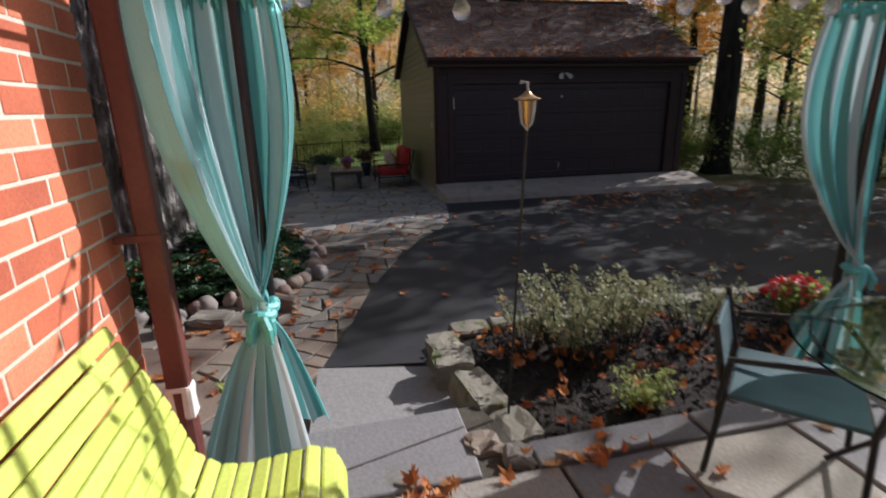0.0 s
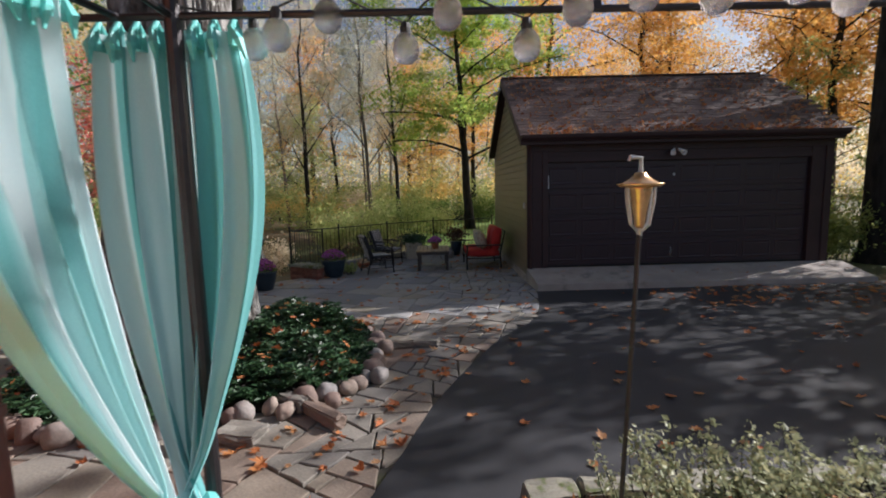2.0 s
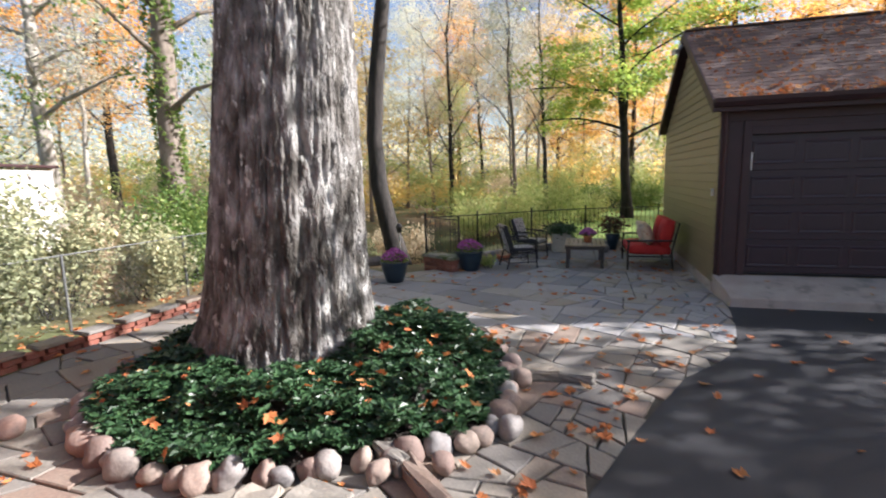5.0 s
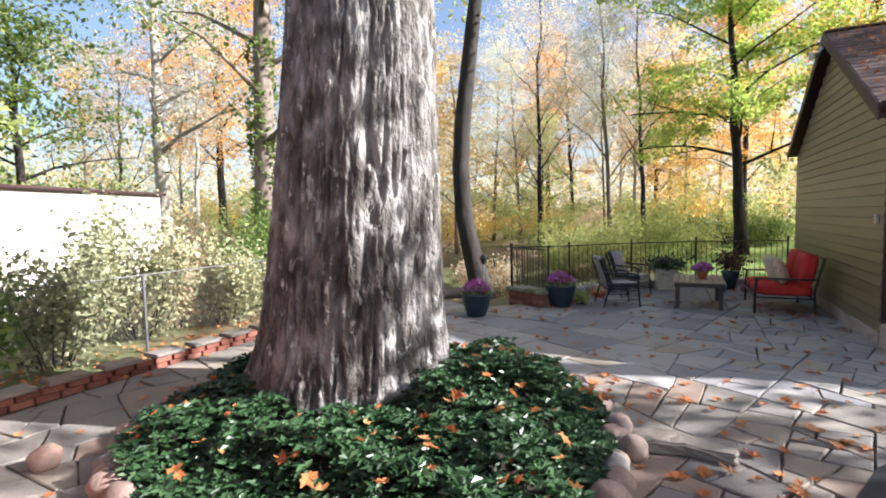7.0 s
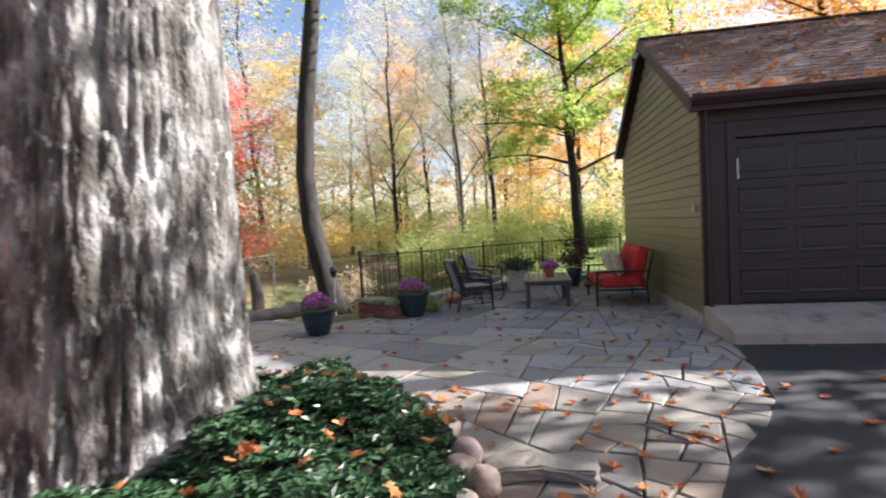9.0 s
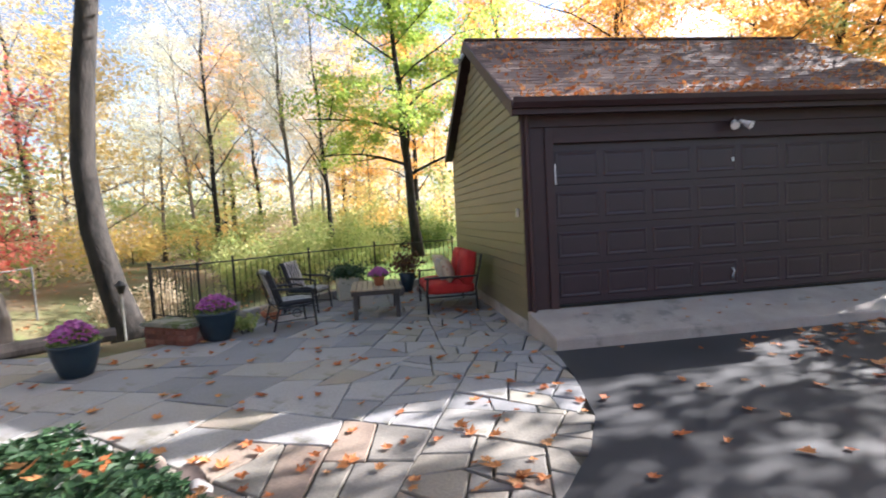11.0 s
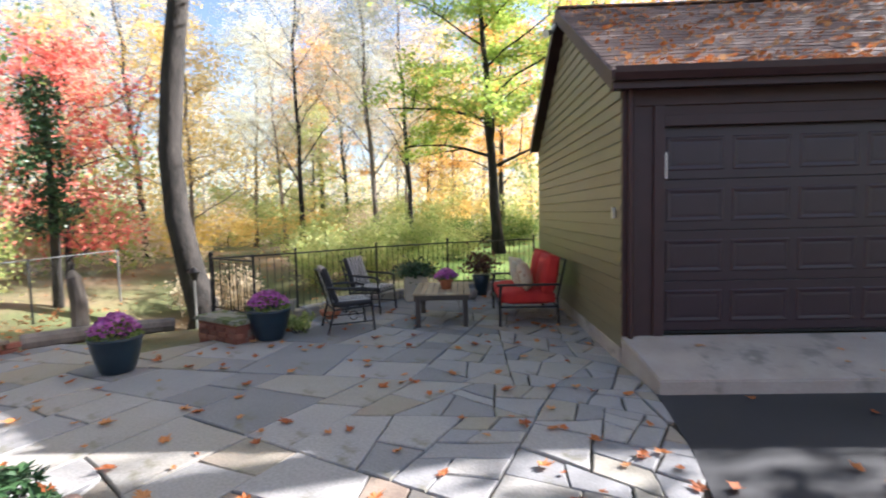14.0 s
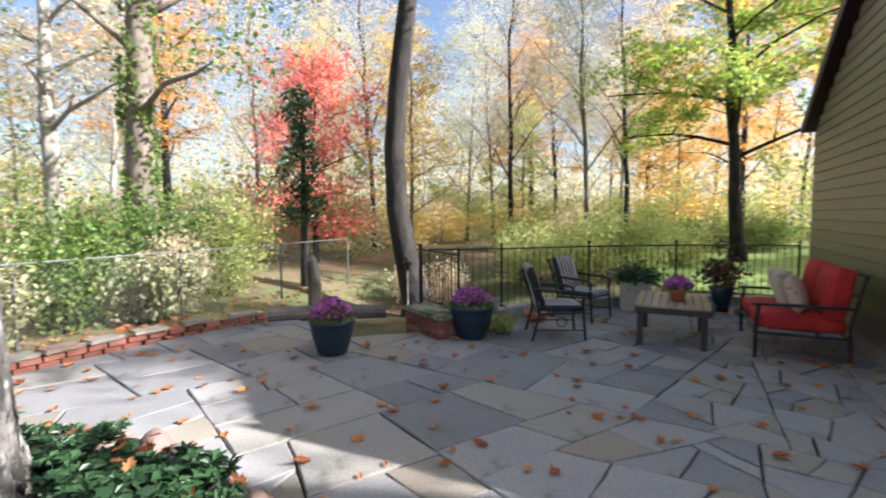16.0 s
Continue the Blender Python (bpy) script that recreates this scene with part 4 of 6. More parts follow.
bm = bar([(0, 0, -0.1), (0.02, 0, 0.4), (0.05, 0.05, 5), (0.1, 0.1, 12.4)], [0.50, 0.36, 0.31, 0.05], 16, wob=0.03, rnd=random.Random(6))
_t = mesh_of(bm, "trunk", M_BARK2, True)
# Unseen crown, set off southward to shade the patio and tree bed.
_c = (rng.normal(size=(22, 3)) * (1.5, 1.3, 1.5) + (0.4, -1.3, 7.7))[rng.integers(0, 22, 1100)] + rng.normal(size=(1100, 3)) * 0.38
plant_tree((_t, leaf_mesh("crown", _c, 0.25, L_LIME, rng)), 8.5, 1.6, -0.05, 0, 1, "thick dark tree trunk beside the garage")


# ---- shrubs ----
def shrub(name, x, y, z, sx, sy, sz, mat, count, size, label, stems=14, seed=1, stuff=False):
    g = np.random.default_rng(seed)
    r = random.Random(seed)
    ob = thing(name, (x, y, ground_z(x, y)), 0, label, "shrub")
    bm = bmesh.new()
    tips = []
    for i in range(stems):
        a, q = r.uniform(0, 6.28), math.sqrt(r.random())
        tip = Vector((sx * q * math.cos(a), sy * q * math.sin(a), sz * r.uniform(0.55, 1.0) * (1 - 0.25 * q)))
        tube(bm, limb_line((tip.x * 0.25, tip.y * 0.25, -0.03), tip, 0.05, 3, r), [0.012, 0.009, 0.006, 0.003], 4)
        for _ in range(3):
            tips.append(tip * r.uniform(0.45, 1.0))
        tips.append(tip)
    part("stem_tangle", bm, M_BARK2, ob)
    t = np.array([tuple(p) for p in tips])
    c = t[g.integers(0, len(t), count)] + g.normal(size=(count, 3)) * np.array([sx, sy, sz]) * 0.17
    c[:, 2] = np.abs(c[:, 2]) + 0.02
    part("leaves", leaf_mesh("leaves", c, size, mat, g), None, ob)
    return ob


for i, (x, y, sx, sz, mat, lab) in enumerate((
        (-9.9, -4.6, 0.8, 1.6, L_GREY, "grey-green sunlit shrub at the wire fence"), (-10.3, -3.2, 0.9, 1.9, L_GREY, "grey-green shrub at the wire fence"),
        (-10.6, -2.4, 0.6, 1.5, L_TAN, "dry tan seed-headed shrub behind the wire fence"), (-10.1, 0.9, 0.6, 1.3, L_TAN, "dry tan seed-headed shrub behind the wire fence"),
        (-9.9, -1.9, 0.7, 1.3, L_GREY, "dry grey-green shrub by the wire fence"), (-10.4, -0.6, 1.0, 1.7, L_GREEN, "leafy green shrub by the wire fence"),
        (-10.8, 1.2, 1.1, 2.2, L_GREEN, "yellow-green shrub behind the wire fence"), (-9.9, 0.4, 0.7, 1.1, L_GREY, "dry grey-green shrub by the wire fence"),
        (-11.6, 3.2, 1.1, 2.1, L_LIME, "yellow-green shrub behind the wire fence"), (-9.3, -6.2, 0.8, 1.4, L_GREEN, "leafy green shrub by the wire fence"),
        (-4.9, 8.6, 1.2, 1.6, L_LIME, "sunlit yellow-green bush beyond the iron fence"), (-3.4, 10.0, 1.3, 1.9, L_LIME, "sunlit yellow-green bush beyond the iron fence"),
        (-6.3, 9.4, 1.1, 1.4, L_LIME, "sunlit yellow-green bush beyond the iron fence"), (-2.4, 12.5, 1.0, 1.3, L_LIME, "low yellow-green bush at the lawn's edge"),
        (0.6, 19.5, 1.5, 1.5, L_GREEN, "green bush at the lawn's far edge"), (3.5, 17.5, 1.5, 1.7, L_GREEN, "green bush behind the garage"),
        (-1.8, 24.0, 1.6, 1.4, L_GREEN, "green bush at the lawn's far edge"), (-8.6, 7.6, 1.0, 1.2, L_TAN, "dry tan shrub beyond the fence"),
        (7.7, 2.2, 1.0, 1.6, L_LIME, "yellow-green shrub beside the garage"), (9.5, 0.4, 1.2, 1.7, L_GREEN, "green shrub at the drive's edge"),
        (11.5, -1.0, 1.3, 1.8, L_LIME, "yellow-green shrub at the drive's edge"), (7.0, 4.5, 0.9, 1.8, L_LIME, "yellow-green shrub beside the garage"))):
    shrub("shrub", x, y, -0.05, sx, sx, sz, mat, int(3200 + 1500 * sx), 0.082, lab, 16, 100 + i)


# ---- woodland undergrowth and far woods ----
def bush_mesh(seed, mat):
    g = np.random.default_rng(seed)
    t = g.normal(size=(26, 3)) * (0.75, 0.75, 0.38) + (0, 0, 0.75)
    t[:, 2] = np.clip(t[:, 2], 0.1, None)
    c = t[g.integers(0, 26, 2800)] + g.normal(size=(2800, 3)) * 0.20
    c[:, 2] = np.abs(c[:, 2]) + 0.02
    return leaf_mesh("leaves", c, 0.09, mat, g)


_bush = [(bush_mesh(201, L_TAN), "pale tan undergrowth bush in the wood"), (bush_mesh(202, L_YELLOW), "golden undergrowth bush in the wood"), (bush_mesh(203, L_LIME), "yellow-green undergrowth bush in the wood")]
_twig = mesh_of(bar([(0, 0, -0.1), (0.05, 0, 0.5), (0, 0.08, 1.1)], [0.03, 0.02, 0.006], 5), "stem", M_BARK2)
for i in range(70):
    a = -1.35 + 1.95 * (i + rnd.random()) / 70
    d = rnd.uniform(21, 42)
    x, y = -2 + d * math.sin(a), -4 + d * math.cos(a)
    if inside(x, y, LAWN):
        continue
    me, lab = _bush[rnd.choice((0, 0, 1, 2, 2, 2))]
    ob = thing("woodland_bush", (x, y, ground_z(x, y)), rnd.uniform(0, 360), lab, "bush", "woodland bushes")
    s = rnd.uniform(1.1, 2.3)
    ob.scale = (s, s, s * rnd.uniform(0.7, 1.1))
    part("stem", _twig, None, ob)
    part("leaves", me, None, ob)
_a = rng.uniform(-1.5, 1.3, 66000)
_d = rng.uniform(58, 76, 66000)
_h = 15 * rng.random(66000) ** 1.6 * (0.75 + 0.25 * np.sin(_a * 23) * np.sin(_a * 9))
for _mat, _sl, _nm in ((L_YELLOW, slice(0, 18000), "golden"), (L_TAN, slice(18000, 44000), "pale tan"), (L_PALE, slice(44000, 66000), "pale grey-green")):
    ob = new("far_wood", leaf_mesh("far_wood", np.stack([_d[_sl] * np.sin(_a[_sl]) - 2, _d[_sl] * np.cos(_a[_sl]) - 4, _h[_sl] + 0.2], 1), 0.42, _mat, rng))
    tagged(ob, _nm + " leaves of the distant autumn wood", "far woods", kind="stuff")
# a heap of brush on the lawn's far side
_c = rng.normal(size=(700, 3)) * (0.9, 0.5, 0.25) + (0, 0, 0.25)
_c[:, 2] = np.abs(_c[:, 2])
ob = thing("brush_pile", (-1.6, 21.5, -0.06), 0, "heap of dark brown brush at the lawn's far edge", "brush pile")
part("twig_heap", leaf_mesh("twig_heap", _c, 0.35, M_BARK2, rng, narrow=0.12), None, ob)["kind"] = "stuff"

# ---- tree bed: boulder ring, mound and ground cover ----
RING = [(-6.45, -5.85), (-6.05, -6.12), (-5.55, -6.30), (-4.9, -6.32), (-4.45, -6.18), (-4.1, -5.95), (-3.65, -5.72), (-3.25, -5.45), (-3.1, -5.0), (-3.08, -4.4), (-3.2, -3.8), (-3.55, -3.2),
        (-4.1, -2.8), (-4.85, -2.6), (-5.6, -2.55), (-6.4, -2.75), (-6.95, -3.2), (-7.2, -4.0), (-7.0, -4.9), (-6.75, -5.5)]


def edge_gap(x, y, poly):
    best = 9.0
    for i in range(len(poly)):
        (x1, y1), (x2, y2) = poly[i - 1], poly[i]
        k = max(0, min(1, ((x - x1) * (x2 - x1) + (y - y1) * (y2 - y1)) / ((x2 - x1) ** 2 + (y2 - y1) ** 2)))
        best = min(best, math.hypot(x - x1 - (x2 - x1) * k, y - y1 - (y2 - y1) * k))
    return best


def mound_z(x, y):
    d = edge_gap(x, y, RING) if inside(x, y, RING) else 0
    hump = 0.22 * math.exp(-((x + 4.25) / 0.8) ** 2 - ((y + 4.0) / 1.0) ** 2) * min(1, d / 0.5)
    return 0.02 + hump + 0.13 * min(1, d / 0.8) ** 0.7 + 0.03 * noise.noise(Vector((x * 1.7, y * 1.7, 0)))


def mound(name, poly, height, mat, step=0.12):
    xs, ys = [p[0] for p in poly], [p[1] for p in poly]
    nx, ny = int((max(xs) - min(xs)) / step) + 1, int((max(ys) - min(ys)) / step) + 1
    bm = bmesh.new()
    g = {}
    for i in range(nx + 1):
        for j in range(ny + 1):
            x, y = min(xs) + i * step, min(ys) + j * step
            if inside(x, y, poly):
                g[i, j] = bm.verts.new((x, y, height(x, y)))
    for (i, j) in list(g):
        q = [(i, j), (i + 1, j), (i + 1, j + 1), (i, j + 1)]
        if all(k in g for k in q):
            bm.faces.new([g[k] for k in q])
    rim = [e for e in bm.edges if e.is_boundary]
    r = bmesh.ops.extrude_edge_only(bm, edges=rim)
    for v in r["geom"]:
        if isinstance(v, bmesh.types.BMVert):
            v.co.z = -0.04
    bmesh.ops.recalc_face_normals(bm, faces=bm.faces)
    return part(name, bm, mat, smooth=True)


tagged(mound("tree_bed", RING, mound_z, M_SOIL), "low soil mound round the old tree", "flower bed", kind="structure")
_pts, _dirs = [], []
while len(_pts) < 26000:
    x, y = rng.uniform(-7.4, -3.0), rng.uniform(-6.45, -1.9)
    if not inside(x, y, RING) or math.hypot(x + 5.5, y + 4.13) < 0.95:
        continue
    d = edge_gap(x, y, RING)
    if d < 0.05 or rng.random() > (1.0 if (y < -3.0 or x > -5) else 0.7):
        continue
    top = 0.05 + 0.26 * max(0, noise.noise(Vector((x * 2.6, y * 2.6, 3))) + 0.34)
    z = mound_z(x, y) + 0.02 + top * rng.random() ** 0.5
    a0 = rng.uniform(0, 6.28)
    lift = rng.uniform(-0.15, 0.55)
    for k in range(7):
        a = a0 + k * 2 * math.pi / 7 + rng.normal() * 0.2
        q = 0.034 + 0.006 * rng.normal()
        _pts.append((x + q * math.cos(a), y + q * math.sin(a), z + q * lift))
        _dirs.append((math.cos(a), math.sin(a), lift + 0.25 * rng.normal()))
ivy = new("ground_cover", leaf_mesh("ground_cover", _pts, 0.07, L_DARK, rng, _dirs, flat=0.6, narrow=0.5))
tagged(ivy, "glossy dark green ground cover under the old tree", "ground cover", kind="stuff")

_per = []
for i in range(len(RING)):
    (x1, y1), (x2, y2) = RING[i - 1], RING[i]
    l = math.hypot(x2 - x1, y2 - y1)
    _per += [((x1 + (x2 - x1) * k / 40), (y1 + (y2 - y1) * k / 40), l / 40) for k in range(40)]
_run, _next = 0.0, 0.0
_r = random.Random(17)
for x, y, l in _per:
    _run += l
    if _run >= _next:
        s = _r.uniform(0.078, 0.122)
        ob = part("boulder", blob(_r, (s * _r.uniform(0.95, 1.25), s * _r.uniform(0.8, 1.0), s * _r.uniform(0.8, 1.05)), 3, 0.2), M_BOULDER, smooth=True)
        ob.matrix_basis = pose(x + _r.uniform(-0.04, 0.04), y + _r.uniform(-0.04, 0.04), s * 0.62, _r.uniform(-25, 25), _r.uniform(-25, 25), _r.uniform(0, 360))
        tagged(ob, "rounded tan river boulder edging the tree bed", "boulder", "boulders round the tree bed")
        _next = _run + s * 1.8
for x, y in ((-3.05, -4.75), (-3.0, -4.25), (-3.35, -5.75), (-2.98, -5.2), (-3.75, -5.95), (-6.85, -6.1)):
    s = _r.uniform(0.075, 0.105)
    ob = part("boulder", blob(_r, (s * 1.15, s * 0.9, s), 3, 0.2), M_BOULDER, smooth=True)
    ob.matrix_basis = pose(x, y, s * 0.7, 10, 5, _r.uniform(0, 360))
    tagged(ob, "rounded tan river boulder edging the tree bed", "boulder", "boulders round the tree bed")


def rough_block(sx, sy, sz, seed, wob=0.012):
    r = random.Random(seed)
    bm = block((-sx / 2, -sy / 2, 0), (sx / 2, sy / 2, sz))
    bmesh.ops.subdivide_edges(bm, edges=bm.edges[:], cuts=2, use_grid_fill=True)
    for v in bm.verts:
        v.co += Vector((r.uniform(-1, 1), r.uniform(-1, 1), r.uniform(-1, 1) if v.co.z > 0.01 else 0)) * wob
    bmesh.ops.bevel(bm, geom=[e for e in bm.edges if len(e.link_faces) == 2 and e.calc_face_angle() > 0.9], offset=0.014, segments=2, affect="EDGES")
    return bm


def edging(x, y, z, sx, sy, sz, turn, mat, label, seed):
    ob = part("edging_stone", rough_block(sx, sy, sz, seed), mat)
    ob.matrix_basis = pose(x, y, z, 0, 0, turn)
    return tagged(ob, label, "edging stone", "edging stones")


for i, a in enumerate(((-3.42, -6.0, 0, 0.62, 0.12, 0.12, -46), (-3.72, -5.78, 0, 0.34, 0.12, 0.13, -38), (-2.85, -4.05, 0, 0.34, 0.2, 0.10, 20), (-2.55, -4.0, 0, 0.42, 0.22, 0.09, -8),
                       (-4.35, -6.42, 0, 0.26, 0.24, 0.10, 15), (-4.0, -6.3, 0, 0.36, 0.28, 0.08, -12))):
    edging(*a, M_PATH, "grey-brown stone block edging the tree bed", 300 + i)

# ---- flower bed between terrace and drive ----
BED = [(-1.92, -7.45), (2.4, -7.4), (2.4, -9.0), (-0.6, -9.05), (-1.8, -9.05), (-1.95, -8.3)]
tagged(mound("flower_bed", BED, lambda x, y: 0.13 + 0.05 * noise.noise(Vector((x * 2, y * 2, 5))) + 0.015 * noise.noise(Vector((x * 14, y * 14, 1))), M_SOIL, 0.05), "dark mulched flower bed strewn with leaves", "flower bed", kind="structure")
_q = []
while len(_q) < 2600:
    x, y = rng.uniform(-1.9, 2.4), rng.uniform(-9.0, -7.45)
    if inside(x, y, BED):
        _q.append((x, y, 0.155 + 0.05 * noise.noise(Vector((x * 2, y * 2, 5))) + rng.uniform(0, 0.02)))
ob = new("mulch_chip_litter", leaf_mesh("mulch_chip_litter", _q, 0.05, M_SOIL, rng, flat=0.3, narrow=0.45))
tagged(ob, "dark bark mulch chips on the flower bed", "mulch", kind="stuff")
_x = -1.86
_i = 0
while _x < 2.2:
    w = _r.uniform(0.28, 0.52)
    edging(_x + w / 2, -7.36 + _r.uniform(-0.02, 0.02), -0.03, w - 0.02, 0.2, _r.uniform(0.2, 0.25), _r.uniform(-3, 3), M_MOSSY, "mossy stone block edging the flower bed", 320 + _i)
    _x += w
    _i += 1
for i, a in enumerate(((-1.98, -7.72, -0.03, 0.24, 0.30, 0.27, 6), (-2.0, -8.06, -0.03, 0.26, 0.30, 0.32, -8), (-1.93, -8.48, -0.03, 0.22, 0.44, 0.32, 10), (-1.85, -8.88, -0.03, 0.24, 0.28, 0.30, 14))):
    edging(*a, M_MOSSY, "mossy stone block beside the steps", 340 + i)
for i, a in enumerate(((-2.08, -9.03, 0.24, 0.16, 0.14, 0.08, 8), (-1.93, -9.16, 0.24, 0.15, 0.13, 0.08, -10))):
    edging(*a, M_PATH, "small grey cobble at the bed's corner", 350 + i)


def plant(name, x, y, z, r0, h, mat, n, size, label, seed, stems=20, blossom=None, nb=0):
    g = np.random.default_rng(seed)
    r = random.Random(seed)
    ob = thing(name, (x, y, z), 0, label, "plant")
    bm = bmesh.new()
    tips = []
    for i in range(stems):
        a, q = r.uniform(0, 6.28), math.sqrt(r.random())
        tip = Vector((r0 * q * math.cos(a), r0 * q * math.sin(a), h * r.uniform(0.6, 1.0)))
        tube(bm, limb_line((tip.x * 0.4, tip.y * 0.4, -0.02), tip, 0.0, 3, r), [0.005, 0.004, 0.003, 0.0015], 4)
        tips += [Vector((tip.x * k, tip.y * k, tip.z * k)) for k in (0.4, 0.6, 0.75, 0.88, 1.0)]
    part("stalk_tangle", bm, M_BARK2, ob)
    t = np.array([tuple(p) for p in tips])
    c = t[g.integers(0, len(t), n)] + g.normal(size=(n, 3)) * 0.022
    part("foliage", leaf_mesh("foliage", c, size, mat, g), None, ob)
    if blossom:
        a, q = g.uniform(0, 6.28, nb), np.sqrt(g.uniform(0, 1, nb))
        c = np.stack([r0 * q * np.cos(a), r0 * q * np.sin(a), h * (1.02 - 0.35 * q * q) + g.normal(size=nb) * 0.015], 1)
        part("blossom", leaf_mesh("blossom", c, size * 1.1, blossom, g, flat=0.3, narrow=0.9), None, ob)
    return ob


plant("sage_plant", -1.05, -8.05, 0.13, 0.42, 0.62, L_GREY, 2600, 0.034, "straggly grey-green herb in the flower bed", 401, 44)
plant("sage_plant", -0.6, -7.95, 0.13, 0.34, 0.6, L_GREY, 1900, 0.034, "straggly grey-green herb in the flower bed", 402, 34)
plant("sage_plant", -1.3, -7.75, 0.13, 0.28, 0.45, L_GREY, 1000, 0.03, "straggly grey-green herb in the flower bed", 403, 24)
plant("sage_plant", 0.1, -7.9, 0.13, 0.4, 0.5, L_GREY, 900, 0.034, "straggly grey-green herb in the flower bed", 404, 30)
plant("parsley_plant", -0.95, -8.72, 0.13, 0.22, 0.2, L_LIME, 700, 0.03, "low bright green herb at the bed's edge", 405, 26)
plant("flowering_plant", 0.85, -8.1, 0.13, 0.24, 0.46, L_GREEN, 800, 0.05, "red-flowered bushy plant in the bed", 406, 26, L_REDFL, 160)
plant("weed_plant", -3.28, -8.62, 0.0, 0.12, 0.62, L_LIME, 170, 0.06, "tall weed with yellowing flower heads by the downspout", 407, 7, L_YELLOW, 26)

# ---- copper torch lamp on a pole ----
lamp = thing("garden_torch", (-1.86, -8.80, 0.12), 0, "copper garden torch lantern on a thin metal pole", "garden lamp")
_lt = Vector((0.12, 0.11, 1.742))
part("pole", bar([(0, 0, 0), _lt * 0.5, _lt], 0.008, 8), M_IRON, lamp)
_L = Matrix.Translation(_lt) @ Matrix.Scale(0.66, 4)


def lm(profile, mat, name, label=""):
    bm = lathe(profile, 20)
    bm.transform(_L)
    return part(name, bm, mat, lamp, label, True)


lm([(0.016, 0.01), (0.022, 0.03), (0.026, 0.06), (0.038, 0.13), (0.052, 0.19), (0.056, 0.203), (0.050, 0.205)], M_COPPER, "reservoir", "glowing copper oil cup")
lm([(0.088, 0.200), (0.104, 0.214), (0.100, 0.217), (0.078, 0.218), (0.050, 0.236), (0.028, 0.254), (0.026, 0.264), (0.010, 0.268)], M_COPPER, "lid", "copper lantern cap")
for k in range(4):
    a = k * math.pi / 2 + 0.5
    c, s = math.cos(a), math.sin(a)
    part("lamp_bracket", bar([_L @ Vector((0.080 * c, 0.080 * s, 0.205)), _L @ Vector((0.074 * c, 0.074 * s, 0.13)), _L @ Vector((0.052 * c, 0.052 * s, 0.03)), _L @ Vector((0.014 * c, 0.014 * s, 0.0))], 0.004, 6), M_STEEL, lamp)
part("neck", bar([_L @ Vector((0, 0, -0.03)), _L @ Vector((0, 0, 0.015))], [0.008, 0.012], 8), M_STEEL, lamp)
part("snuffer_loop", bar([_L @ Vector((0.0, 0, 0.262)), _L @ Vector((0.0, 0, 0.33)), _L @ Vector((-0.05, 0, 0.335)), _L @ Vector((-0.052, 0, 0.318))], 0.007, 6), M_STEEL, lamp)

# ---- gazebo frame, curtains, string of lights ----
GZ = thing("gazebo_frame", (0, 0, 0.27), 0, "dark metal gazebo frame over the terrace", "gazebo")
PX0, PX1, PY0, PY1 = -3.07, 0.42, -8.72, -12.0
for x in (PX0, PX1):
    for y in (PY0, PY1):
        part("post", bar([(x, y, -0.005), (x, y, 2.36)], 0.024, 12), M_POLE, GZ)
        part("foot_plate", block((x - 0.07, y - 0.07, -0.006), (x + 0.07, y + 0.07, 0.004)), M_POLE, GZ)
for a, b in (((PX0 - 0.3, PY0), (PX1 + 0.2, PY0)), ((PX0, PY1), (PX1, PY1)), ((PX0, PY0), (PX0, PY1)), ((PX1, PY0), (PX1, PY1))):
    d = (Vector((*b, 0)) - Vector((*a, 0)))
    m = Matrix.Translation((*a, 2.335)) @ Matrix.Rotation(math.atan2(d.y, d.x), 4, "Z")
    part("beam", block((0, -0.02, -0.03), (d.length, 0.02, 0.03), 0.004, m), M_POLE, GZ)
    part("curtain_rail", bar([(*a, 2.225), (*b, 2.225)], 0.011, 8), M_POLE, GZ)
part("curtain_rail", bar([(-3.31, -9.27, 2.225), (-3.22, PY0, 2.225)], 0.011, 8), M_POLE, GZ)
for x in (-1.9, -0.7):
    part("bracket", block((x - 0.02, PY0 - 0.012, 2.22), (x + 0.02, PY0 + 0.012, 2.31)), M_POLE, GZ)
part("rafter", bar([(PX0, PY0 - 0.5, 2.44), (PX1, PY0 - 0.5, 2.44)], 0.014, 8), M_POLE, GZ)
for x in (PX0, PX1):
    part("rafter_end", bar([(x, PY0, 2.34), (x, PY0 - 0.5, 2.44), (x, PY0 - 1.0, 2.34)], 0.012, 6), M_POLE, GZ)


